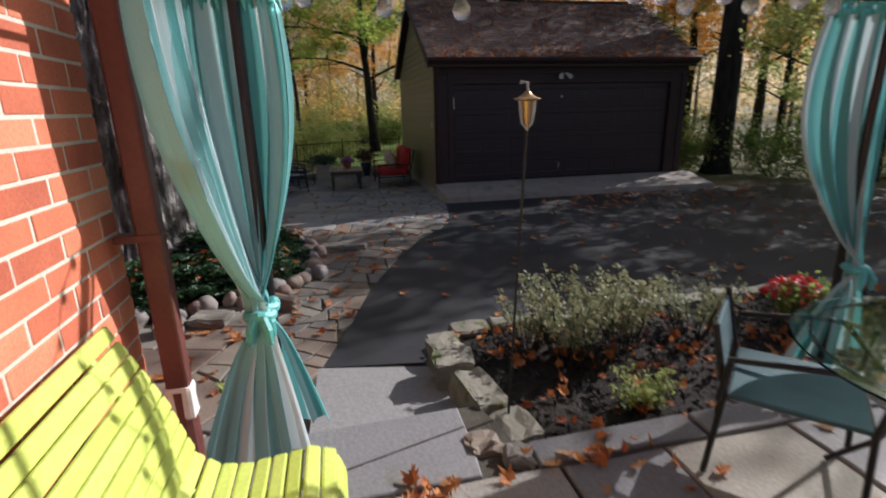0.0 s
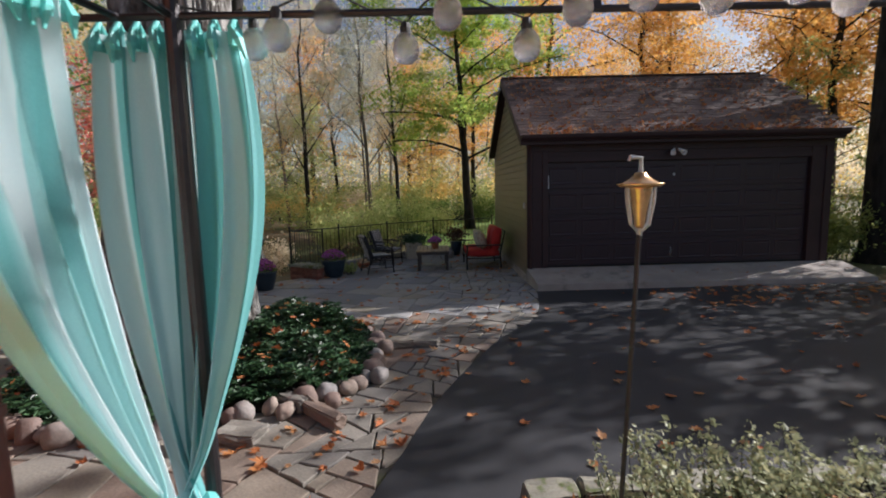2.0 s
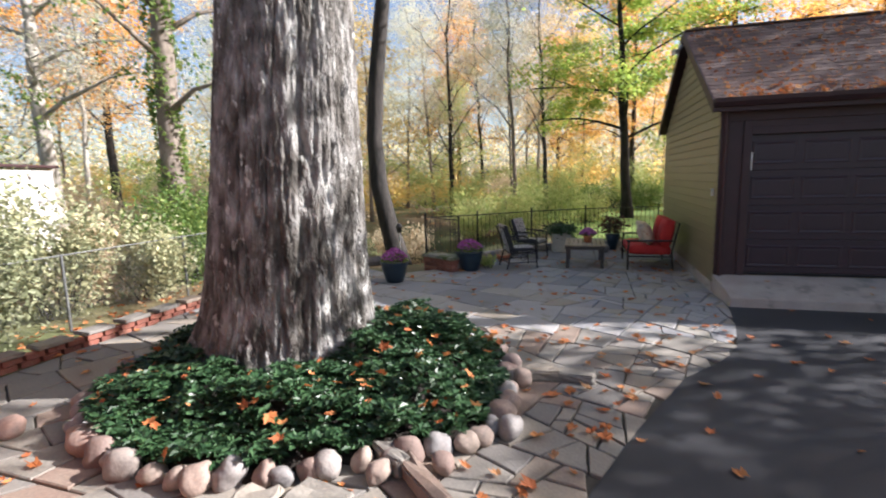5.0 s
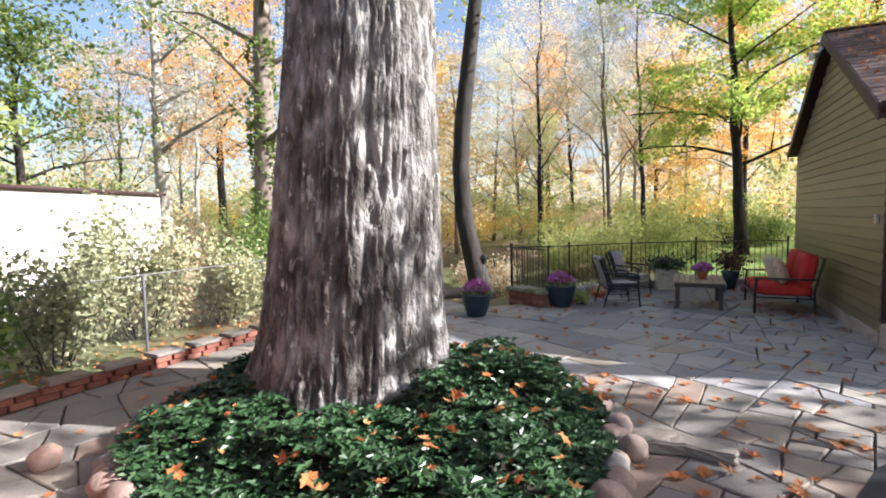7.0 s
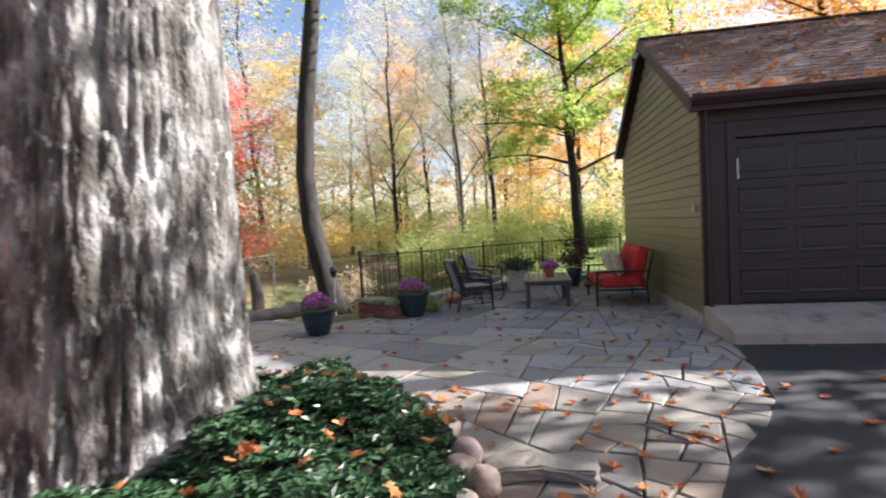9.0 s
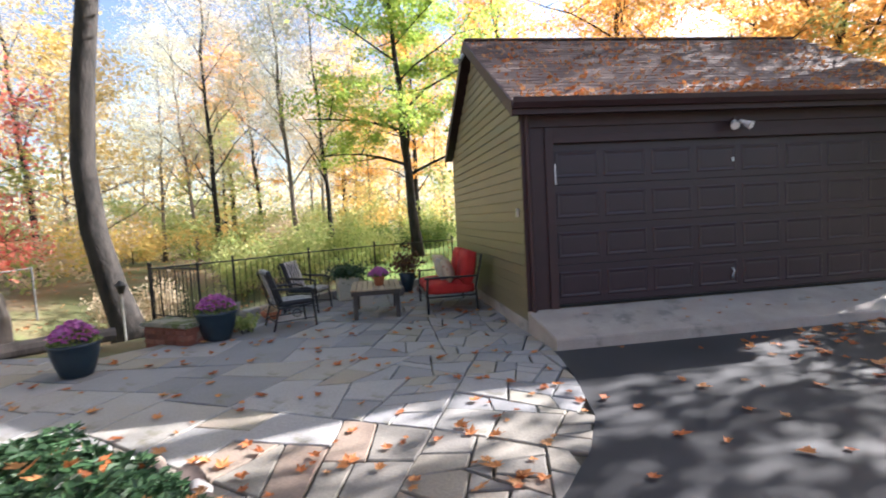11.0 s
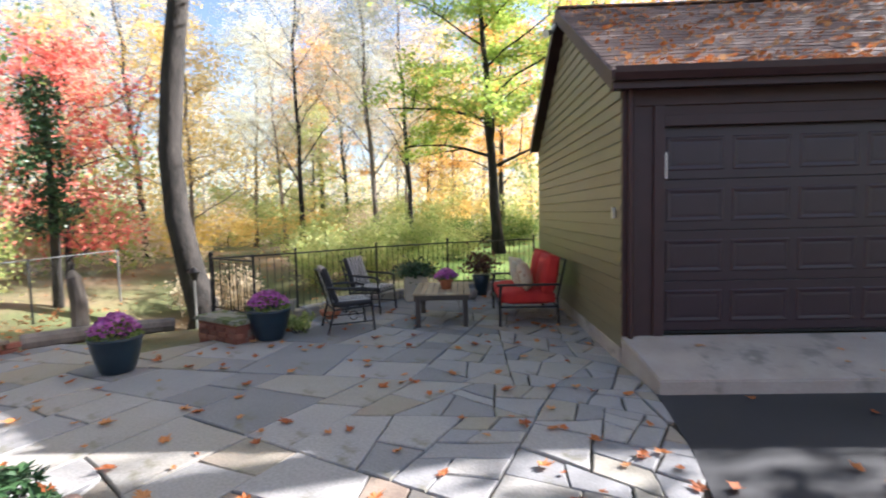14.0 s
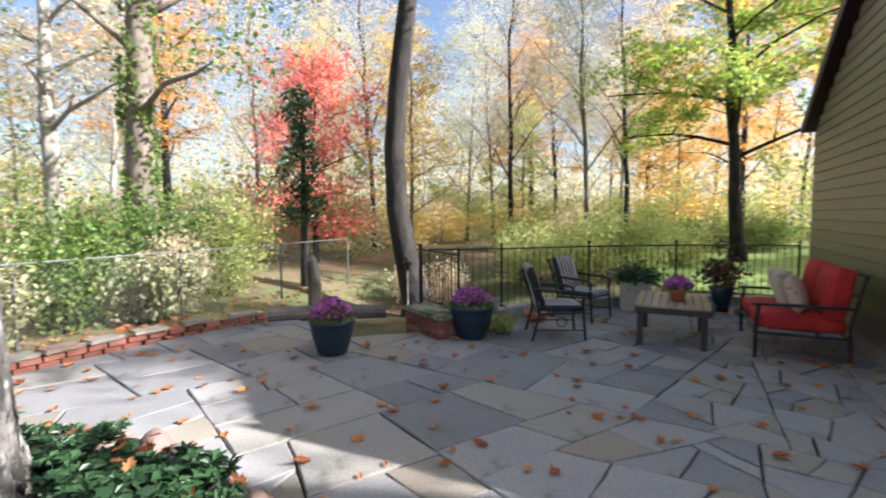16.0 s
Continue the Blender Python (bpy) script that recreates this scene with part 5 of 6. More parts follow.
def curtain(label, ta, tb, tie, ha, hb, folds, seed, bulge=2.0, ruffle=0.03, cloth=None, belly=0.3):
    r = random.Random(seed)
    ob = thing("curtain", (tie[0], tie[1], ha[2]), 0, label, "curtain", "gazebo curtains")
    o = Vector((tie[0], tie[1], ha[2]))
    ta, tb, tie, ha, hb = (Vector(p) - o for p in (ta, tb, tie, ha, hb))
    nu, nv = 96, 44
    nrm = Vector(((tb - ta).y, -(tb - ta).x, 0)).normalized()
    ph = [r.uniform(-0.5, 0.5) for _ in range(nu + 1)]
    bm = bmesh.new()
    uvl = bm.loops.layers.uv.new("UVMap")
    vt = (ta.z - tie.z) / (ta.z - ha.z)
    g = []
    for j in range(nv + 1):
        v = j / nv
        row = []
        for i in range(nu + 1):
            u = i / nu
            top, hem = ta.lerp(tb, u), ha.lerp(hb, u)
            if v <= vt:
                k = v / vt
                w = 1 - k ** bulge
                p = tie + (top - tie) * w * (1 + belly * math.sin(math.pi * k) * (0.3 + 0.7 * abs(2 * u - 1)))
                p.z = top.z + (tie.z - top.z) * k
            else:
                k = (v - vt) / (1 - vt)
                w = 0.8 * k ** 0.75
                p = tie + (hem - tie) * (k ** 0.75)
                p.z = tie.z + (hem.z - tie.z) * k
            amp = ruffle * (0.55 + 0.75 * min(1, v * 3)) * (0.35 + 0.65 * w)
            ang = 2 * math.pi * folds * u + 1.3 * math.sin(3.1 * u + seed) + 0.6 * math.sin(5 * v + 7 * u)
            p = p + nrm * amp * math.sin(ang) + nrm * 0.25 * amp * math.sin(2.3 * ang + seed)
            p += (tb - ta).normalized() * 0.35 * amp * math.cos(ang)
            pinch = math.exp(-((v - vt) / 0.05) ** 2)
            p += (nrm * math.cos(2 * math.pi * u) + (tb - ta).normalized() * math.sin(2 * math.pi * u)) * 0.035 * pinch
            row.append(bm.verts.new(p))
        g.append(row)
    for j in range(nv):
        for i in range(nu):
            f = bm.faces.new((g[j][i], g[j][i + 1], g[j + 1][i + 1], g[j + 1][i]))
            for lp, (ui, vj) in zip(f.loops, ((i, j), (i + 1, j), (i + 1, j + 1), (i, j + 1))):
                lp[uvl].uv = (ui / nu, vj / nv)
    cl = part("cloth", bm, cloth or M_CURTAIN, ob, "pale aqua striped cloth", True)
    for i in range(8):
        p = ta.lerp(tb, (i + 0.5) / 8)
        lp = [p + nrm * 0.016 + Vector((0, 0, -0.05)), p + nrm * 0.02 + Vector((0, 0, 0.0)), p + Vector((0, 0, 0.030)), p - nrm * 0.02, p - nrm * 0.016 + Vector((0, 0, -0.05))]
        part("hanging_tie", bar(lp, [0.014, 0.012, 0.009, 0.012, 0.016], 6), M_TEALRIB, ob)
        e = (tb - ta).normalized() * r.uniform(-0.03, 0.03)
        part("ribbon_tail", bar([p + nrm * 0.025 + Vector((0, 0, 0.0)), p + nrm * 0.04 + e + Vector((0, 0, -0.04)), p + nrm * 0.035 + e * 1.6 + Vector((0, 0, -0.09))], [0.006, 0.014, 0.004], 5), M_TEALRIB, ob)
    ring = [tie + Vector((0.052 * math.cos(a), 0.052 * math.sin(a), 0.006 * math.sin(3 * a))) for a in [k * math.pi / 8 for k in range(17)]]
    part("tie_band", bar(ring, 0.026, 8, cap=False), M_TEALRIB, ob, "shiny aqua tie-back")
    for s in (-1, 1):
        part("bow_tail", bar([tie + Vector((0.02 * s, -0.06, 0)), tie + Vector((0.04 * s, -0.085, -0.05)), tie + Vector((0.045 * s, -0.08, -0.12))], [0.02, 0.022, 0.012], 6), M_TEALRIB, ob)
    return ob


curtain("striped aqua curtain tied back at the gazebo post", (-3.34, -8.66, 2.47), (-2.89, -8.68, 2.47), (-3.09, -8.82, 1.09), (-3.38, -8.62, 0.29), (-2.84, -8.6, 0.29), 5.5, 3, 2.2, 0.03)
curtain("aqua side curtain in a sunlit-pale cloth colour, swept to the gazebo post", (-3.30, -9.24, 2.47), (-3.24, -8.9, 2.47), (-3.10, -8.87, 1.07), (-3.42, -8.95, 0.29), (-2.95, -8.85, 0.29), 4.5, 5, 2.0, 0.045, M_CURTAIN2, 0.12)
curtain("teal curtain tied back at the far gazebo post", (0.0, -8.7, 2.47), (0.55, -8.7, 2.47), (0.42, -8.82, 0.95), (0.1, -8.7, 0.29), (0.75, -8.7, 0.29), 5.5, 9, 2.6, 0.03)

lights = thing("string_light", (-3.05, -8.72, 2.51), 0, "string of clear crackled globe bulbs along the gazebo rail", "string lights")
_o = Vector((-3.05, -8.72, 2.51))
BULBS = [(-2.87, -8.66, 2.44), (-2.78, -8.74, 2.44), (-2.64, -8.73, 2.49), (-2.43, -8.66, 2.42), (-2.31, -8.80, 2.47), (-2.09, -8.74, 2.40), (-1.98, -8.85, 2.46), (-1.83, -8.90, 2.475), (-1.66, -8.92, 2.46), (-1.50, -8.98, 2.46),
         (-1.33, -8.92, 2.45), (-1.22, -8.96, 2.44), (-1.02, -8.86, 2.42), (-0.84, -8.9, 2.46), (-0.6, -8.8, 2.44), (-0.35, -8.84, 2.46), (-0.1, -8.8, 2.44)]
_line = [Vector((-3.05, -8.72, 2.52)) - _o]
for i, b in enumerate(BULBS):
    p = Vector(b) - _o + Vector((0, 0, 0.065))
    if i:
        _line.append((p + _line[-1]) / 2 + Vector((0, 0, 0.006 * (-1) ** i)))
    _line.append(p)
part("cable", bar(_line, 0.0035, 5), M_WIRE, lights)
_bp = lathe([(0.004, -0.052), (0.02, -0.048), (0.034, -0.034), (0.040, -0.012), (0.036, 0.012), (0.024, 0.030), (0.014, 0.038)], 16)
_bp = mesh_of(_bp, "bulb", M_GLASS, True)
_sp = mesh_of(lathe([(0.015, 0.034), (0.016, 0.05), (0.012, 0.066), (0.006, 0.07)], 10), "socket", M_WIRE)
for b in BULBS:
    g = new("bulb", _bp)
    g.parent = lights
    g.location = Vector(b) - _o
    g.visible_shadow = False
    s = new("socket", _sp)
    s.parent = g

# ---- lime slatted bench ----
bench = thing("bench", (-3.15, -10.2, 0.265), 0, "lime green slatted curved bench against the brick wall", "bench")
PROF = [(-3.49, 1.27), (-3.42, 1.12), (-3.36, 0.98), (-3.32, 0.84), (-3.29, 0.75), (-3.22, 0.69), (-3.12, 0.675), (-2.99, 0.69), (-2.88, 0.705), (-2.81, 0.68), (-2.775, 0.60), (-2.77, 0.52)]
_pts, _acc = [Vector((x + 3.15, 0, z - 0.265)) for x, z in PROF], 0.0
_dense = []
for a, b in zip(_pts, _pts[1:]):
    _dense += [(a.lerp(b, k / 30), (b - a).normalized()) for k in range(30)]
_walk, _last, _i = 0.0, None, 0
for p, d in _dense:
    if _last is not None:
        _walk += (p - _last).length
    _last = p
    if _walk >= _i * 0.062:
        ang = math.atan2(d.z, d.x)
        m = Matrix.Translation(p) @ Matrix.Rotation(-ang, 4, "Y")
        part("slat", block((-0.0285, -0.78, -0.012), (0.0285, 0.80, 0.012), 0.010, m), M_LIME, bench)
        _i += 1
for y in (-0.62, 0.64):
    part("support", bar([p + Vector((0.0, y, -0.024)) for p in _pts], 0.016, 8), M_LIME, bench)
    for x, z in ((-0.28, 0.42), (0.33, 0.36)):
        part("leg", bar([(x - 0.03, y, 0.003), (x, y, z)], 0.02, 8), M_LIME, bench)

# ---- iron chair and glass table on the terrace ----
ch = thing("sling_chair", (-0.74, -9.52, 0.305), -137, "black metal patio chair with a teal cloth seat", "chair")
part("seat", block((-0.27, -0.25, 0.40), (0.27, 0.25, 0.425), 0.012), M_BLUECLOTH, ch, "teal cloth seat")
for s in (-1, 1):
    part("side_frame", bar([(s * 0.29, 0.27, 0.003), (s * 0.29, 0.25, 0.42), (s * 0.29, 0.28, 0.62), (s * 0.29, 0.10, 0.645), (s * 0.29, -0.26, 0.60), (s * 0.29, -0.28, 0.40)], 0.014, 8), M_IRON, ch)
    part("back_upright", bar([(s * 0.27, -0.30, 0.003), (s * 0.27, -0.26, 0.42), (s * 0.26, -0.33, 0.74)], 0.014, 8), M_IRON, ch)
part("backrest", block((-0.25, -0.01, 0.0), (0.25, 0.01, 0.24), 0.008, Matrix.Translation((0, -0.285, 0.47)) @ Matrix.Rotation(0.19, 4, "X")), M_BLUECLOTH, ch, "teal cloth back")
part("seat_rail", bar([(-0.29, 0.25, 0.41), (0.29, 0.25, 0.41)], 0.012, 8), M_IRON, ch)
tb = thing("glass_table", (-0.34, -9.98, 0.305), 0, "round glass patio table with a black iron base", "table")
part("tabletop", lathe([(0.675, 0.70), (0.68, 0.705), (0.675, 0.712)], 48), M_TABLEGLASS, tb, "clear greenish round glass top")
part("rim", bar([(0.60 * math.cos(k * math.pi / 16), 0.60 * math.sin(k * math.pi / 16), 0.694) for k in range(33)], 0.010, 6, cap=False), M_IRON, tb)
for k in range(4):
    a = k * math.pi / 2 + 0.4
    c, s = math.cos(a), math.sin(a)
    part("leg", bar([(0.46 * c, 0.46 * s, 0.003), (0.30 * c, 0.30 * s, 0.2), (0.22 * c, 0.22 * s, 0.42), (0.5 * c, 0.5 * s, 0.69)], 0.013, 8), M_IRON, tb)

# ---- low back kerb, iron fence, brick pier ----
KERB = [(-4.95, 2.2), (-4.5, 3.0), (-3.7, 3.92), (-3.1, 4.6), (-1.75, 5.12), (-0.46, 5.48)]
for i, (a, b) in enumerate(zip(KERB, KERB[1:])):
    d = math.hypot(b[0] - a[0], b[1] - a[1])
    n = max(1, round(d / 0.55))
    for k in range(n):
        q = (k + 0.5) / n
        ob = part("kerb_stone", rough_block(d / n - 0.012, 0.2, 0.2, 500 + i * 10 + k, 0.007), M_STONE)
        ob.matrix_basis = pose(a[0] + (b[0] - a[0]) * q, a[1] + (b[1] - a[1]) * q, -0.03, 0, 0, math.degrees(math.atan2(b[1] - a[1], b[0] - a[0])))
        tagged(ob, "grey stone kerb at the back of the patio", "kerb", "kerb stones")


def iron_fence(line, z, h, label, gap=0.115):
    o = line[0]
    ob = thing("iron_fence", (o[0], o[1], z), 0, label, "fence")
    pk = mesh_of(bar([(0, 0, 0.06), (0, 0, h - 0.03)], 0.0065, 5), "picket", M_IRON)
    tot = 0
    for a, b in zip(line, line[1:]):
        A, B = Vector((a[0] - o[0], a[1] - o[1], 0)), Vector((b[0] - o[0], b[1] - o[1], 0))
        d = (B - A).length
        up = Vector((0, 0, 1))
        part("top_rail", bar([A + up * h, B + up * h], 0.013, 8), M_IRON, ob)
        part("lower_rail", bar([A + up * 0.10, B + up * 0.10], 0.010, 6), M_IRON, ob)
        for p in (A, B) if b == line[-1] else (A,):
            part("post", bar([p - up * 0.4, p + up * (h + 0.05)], 0.02, 8), M_IRON, ob)
            part("finial", lathe([(0.004, -0.03), (0.026, -0.012), (0.028, 0.005), (0.012, 0.03)], 10), M_IRON, ob).location = p + up * (h + 0.07)
        n = int(d / gap)
        for k in range(1, n):
            q = new("picket", pk)
            q.parent = ob
            q.location = A.lerp(B, k / n)
            tot += 1
    return ob


iron_fence([(-6.05, 2.35), (-4.95, 3.05), (-3.75, 4.15), (-2.4, 5.05), (-0.5, 5.66)], 0.0, 1.03, "long black iron picket fence behind the patio")
iron_fence([(-6.05, 2.30), (-5.05, 1.55)], 0.18, 0.86, "short black iron railing beside the brick pier", 0.09)
pier = thing("brick_pier", (-5.35, 1.38, 0), -32, "low red brick pier with a bluestone cap", "pier")
part("core", block((-0.44, -0.19, -0.3), (0.44, 0.19, 0.25)), M_OLDBRICK, pier)
_bk = mesh_of(block((-0.1, -0.05, -0.03), (0.1, 0.05, 0.03), 0.005), "brick", M_OLDBRICK)
for c in range(3):
    for k in range(4):
        b = new("brick", _bk)
        b.parent = pier
        b.location = (-0.335 + 0.218 * k + (0.05 if c % 2 else 0), -0.155, 0.03 + 0.075 * c)
    for k in range(2):
        b = new("brick", _bk)
        b.parent = pier
        b.location, b.rotation_euler = (-0.41, -0.09 + 0.2 * k, 0.03 + 0.075 * c), (0, 0, math.pi / 2)
part("cap", rough_block(1.0, 0.46, 0.06, 610, 0.006), M_MOSSY, pier, "bluestone cap slab").location = (0, 0, 0.25)
ob = part("leaning_slab", rough_block(0.42, 0.05, 0.46, 611, 0.008), M_STONE)
ob.matrix_basis = pose(-4.78, 1.75, 0.0, -14, 0, -20)
tagged(ob, "square stone slab leaning behind a flower pot", "stone slab")
fp = thing("far_lantern", (-7.6, 4.6, -0.75), 0, "small dark garden lantern on a post beyond the fence", "garden lamp")
part("post", bar([(0, 0, 0), (0, 0, 1.15)], 0.02, 8), M_STEEL, fp)
part("lantern", lathe([(0.05, 1.15), (0.09, 1.30), (0.12, 1.32), (0.03, 1.42)], 12), M_IRON, fp)


# ---- pots ----
def flower_pot(x, y, r0, h, seed, label, blossom=L_PINK, second=None):
    ob = thing("flower_pot", (x, y, 0.0), seed * 40, label, "flower pot")
    part("pot", lathe([(r0 * 0.62, 0.004), (r0 * 0.68, 0.02), (r0 * 0.86, h * 0.38), (r0 * 0.99, h * 0.7), (r0 * 1.03, h * 0.88), (r0 * 1.09, h * 0.92), (r0 * 1.10, h * 0.97), (r0 * 1.06, h), (r0 * 0.98, h), (r0 * 0.94, h * 0.92)], 32), M_POT, ob, "dark navy glazed pot", True)
    g = np.random.default_rng(seed)
    n = 420
    a, q = g.uniform(0, 6.28, n), np.sqrt(g.uniform(0, 1, n))
    c = np.stack([r0 * 1.05 * q * np.cos(a), r0 * 1.05 * q * np.sin(a), h + 0.20 * (1 - q * q) * g.uniform(0.4, 1, n)], 1)
    part("foliage", leaf_mesh("foliage", c, 0.05, L_GREEN, g), None, ob)
    n = 420
    a, q = g.uniform(0, 6.28, n), np.sqrt(g.uniform(0, 1, n))
    c = np.stack([r0 * q * np.cos(a), r0 * q * np.sin(a), h + 0.06 + 0.17 * (1 - q * q) + g.normal(size=n) * 0.012], 1)
    part("blossom", leaf_mesh("blossom", c, 0.048, blossom, g, flat=0.4, narrow=0.9), None, ob, "pink-purple mum flowers")
    if second:
        n = 70
        c = np.stack([g.normal(size=n) * 0.06 + 0.02, g.normal(size=n) * 0.06 - 0.14, h + 0.10 + g.uniform(-0.02, 0.05, n)], 1)
        part("bloom", leaf_mesh("bloom", c, 0.05, second, g, flat=0.3, narrow=0.9), None, ob, "red flowers")
    return ob


flower_pot(-5.93, -0.05, 0.245, 0.40, 3, "large navy pot of pink-purple mums on the patio")
flower_pot(-4.76, 1.3, 0.27, 0.42, 5, "large navy pot of pink and red mums near the pier", L_PINK, L_REDFL)
plant("trailing_plant", -4.42, 1.62, 0.0, 0.24, 0.26, L_LIME, 420, 0.06, "pale green trailing plant beside the pot", 620, 16)
bw = thing("terracotta_bowl", (-4.25, 2.55, 0.0), 0, "low terracotta bowl with dry plants", "flower pot")
part("bowl", lathe([(0.10, 0.003), (0.16, 0.08), (0.18, 0.14), (0.165, 0.14), (0.15, 0.10)], 24), M_TERRA, bw, "", True)
part("dry_tuft", leaf_mesh("dry_tuft", rng.normal(size=(160, 3)) * (0.06, 0.06, 0.03) + (0, 0, 0.17), 0.06, L_TAN, rng), None, bw)["kind"] = "stuff"

# ---- seating ----
def cushion(parent, name, sx, sy, sz, m, mat, label=""):
    bm = bmesh.new()
    uvl = bm.loops.layers.uv.new("UVMap")
    box(bm, (-sx / 2, -sy / 2, -sz / 2), (sx / 2, sy / 2, sz / 2))
    bmesh.ops.subdivide_edges(bm, edges=bm.edges[:], cuts=5, use_grid_fill=True)
    for v in bm.verts:
        fx, fy = 1 - abs(2 * v.co.x / sx) ** 4, 1 - abs(2 * v.co.y / sy) ** 4
        v.co.z *= 0.62 + 0.42 * max(0, fx * fy) ** 0.5
        k = 1 - 0.04 * abs(2 * v.co.z / sz) ** 2
        v.co.x *= k
        v.co.y *= k
    for f in bm.faces:
        for lp in f.loops:
            lp[uvl].uv = (lp.vert.co.x / sx + 0.5, lp.vert.co.y / sy + 0.5)
    bm.transform(m)
    return part(name, bm, mat, parent, label, True)


def iron_chair(x, y, turn, label):
    """Faces its own +x."""
    ob = thing("patio_chair", (x, y, 0), turn, label, "chair", "iron patio chairs")
    for s in (-1, 1):
        w = s * 0.30
        part("front_leg", bar([(0.30, w, 0.003), (0.27, w, 0.36), (0.26, w, 0.56)], 0.016, 8), M_IRON, ob)
        part("rear_leg", bar([(-0.36, w, 0.003), (-0.27, w, 0.34), (-0.33, w, 0.60), (-0.43, w, 0.88)], 0.016, 8), M_IRON, ob)
        part("armrest", bar([(-0.37, w, 0.66), (-0.12, w, 0.63), (0.18, w, 0.62), (0.29, w, 0.58), (0.27, w, 0.50)], 0.018, 8), M_IRON, ob)
        part("side_rail", bar([(-0.27, w, 0.34), (0.27, w, 0.36)], 0.014, 8), M_IRON, ob)
        part("stretcher", bar([(-0.32, w, 0.14), (0.29, w, 0.14)], 0.009, 6), M_IRON, ob)
        ring = [(0.0 + 0.06 * math.cos(a), w, 0.245 + 0.06 * math.sin(a)) for a in [k * math.pi / 7 for k in range(15)]]
        part("scroll", bar(ring, 0.007, 5, cap=False), M_IRON, ob)
    for xx, zz in ((-0.27, 0.34), (0.27, 0.36), (-0.43, 0.88), (-0.32, 0.14)):
        part("cross_rail", bar([(xx, -0.30, zz), (xx, 0.30, zz)], 0.013, 8), M_IRON, ob)
    cushion(ob, "seat_cushion", 0.54, 0.55, 0.10, Matrix.Translation((0.0, 0, 0.405)) @ Matrix.Rotation(math.pi / 2, 4, "Z"), M_STRIPED, "dark and grey striped seat cushion")
    cushion(ob, "back_cushion", 0.54, 0.52, 0.10, Matrix.Translation((-0.30, 0, 0.68)) @ Matrix.Rotation(math.radians(-108), 4, "Y") @ Matrix.Rotation(math.pi / 2, 4, "Z"), M_STRIPED, "dark and grey striped back cushion")
    return ob


iron_chair(-3.78, 1.85, 24, "black iron patio chair with striped cushions facing the table")
iron_chair(-3.66, 3.12, -18, "black iron patio chair with striped cushions before the fence")

lt = thing("coffee_table", (-2.42, 2.33, 0), 0, "low slatted wooden coffee table with dark legs", "table")
for i in range(9):
    part("top_slat", block((-0.41 + i * 0.0925, -0.60, 0.475), (-0.41 + i * 0.0925 + 0.082, 0.60, 0.50), 0.004), M_WOODT, lt)
for sx in (-1, 1):
    for sy in (-1, 1):
        part("leg", block((sx * 0.345 - 0.035, sy * 0.51 - 0.035, 0.002), (sx * 0.345 + 0.035, sy * 0.51 + 0.035, 0.474), 0.005), M_WOODD, lt)
for lo, hi in (((-0.40, -0.575, 0.40), (0.40, -0.55, 0.474)), ((-0.40, 0.55, 0.40), (0.40, 0.575, 0.474)), ((-0.395, -0.55, 0.40), (-0.37, 0.55, 0.474)), ((0.37, -0.55, 0.40), (0.395, 0.55, 0.474))):
    part("apron_board", block(lo, hi, 0.003), M_WOODD, lt)
tp = thing("table_pot", (-2.36, 2.2, 0.502), 0, "terracotta pot of purple mums on the coffee table", "flower pot")
part("pot", lathe([(0.07, 0.0), (0.095, 0.12), (0.11, 0.12), (0.11, 0.16), (0.098, 0.16)], 24), M_TERRA, tp, "", True)
_a, _q = rng.uniform(0, 6.28, 360), np.sqrt(rng.uniform(0, 1, 360))
part("blossom", leaf_mesh("blossom", np.stack([0.17 * _q * np.cos(_a), 0.17 * _q * np.sin(_a), 0.19 + 0.10 * (1 - _q * _q) + rng.normal(size=360) * 0.012], 1), 0.045, L_PINK, rng, flat=0.3, narrow=0.9), None, tp)
part("foliage", leaf_mesh("foliage", np.stack([0.16 * _q * np.cos(_a), 0.16 * _q * np.sin(_a), 0.17 + 0.06 * (1 - _q * _q) * rng.random(360)], 1), 0.05, L_GREEN, rng), None, tp)

bx = thing("planter_box", (-3.0, 4.1, 0.0), 12, "cream square planter with dark leafy plant", "planter")
part("box", rough_block(0.42, 0.36, 0.46, 640, 0.003), M_PLANTER, bx)
part("foliage", leaf_mesh("foliage", rng.normal(size=(900, 3)) * (0.17, 0.14, 0.075) + (0, 0, 0.58), 0.07, L_DARK, rng), None, bx)

sofa = thing("loveseat", (-1.16, 2.45, 0), 180, "dark metal loveseat with red cushions by the garage wall", "sofa")
SL = 1.36
for s in (-1, 1):
    w = s * SL / 2
    part("front_leg", bar([(0.42, w, 0.003), (0.42, w, 0.40), (0.40, w, 0.60)], 0.02, 8), M_IRON, sofa)
    part("rear_leg", bar([(-0.42, w, 0.003), (-0.40, w, 0.40), (-0.52, w, 0.95)], 0.02, 8), M_IRON, sofa)
    part("armrest", block((-0.44, w - 0.035, 0.585), (0.46, w + 0.035, 0.615), 0.01), M_IRON, sofa)
    part("side_rail", bar([(-0.40, w, 0.28), (0.42, w, 0.28)], 0.016, 8), M_IRON, sofa)
for xx, zz in ((-0.40, 0.28), (0.42, 0.28), (-0.52, 0.94), (-0.47, 0.72)):
    part("cross_rail", bar([(xx, -SL / 2, zz), (xx, SL / 2, zz)], 0.016, 8), M_IRON, sofa)
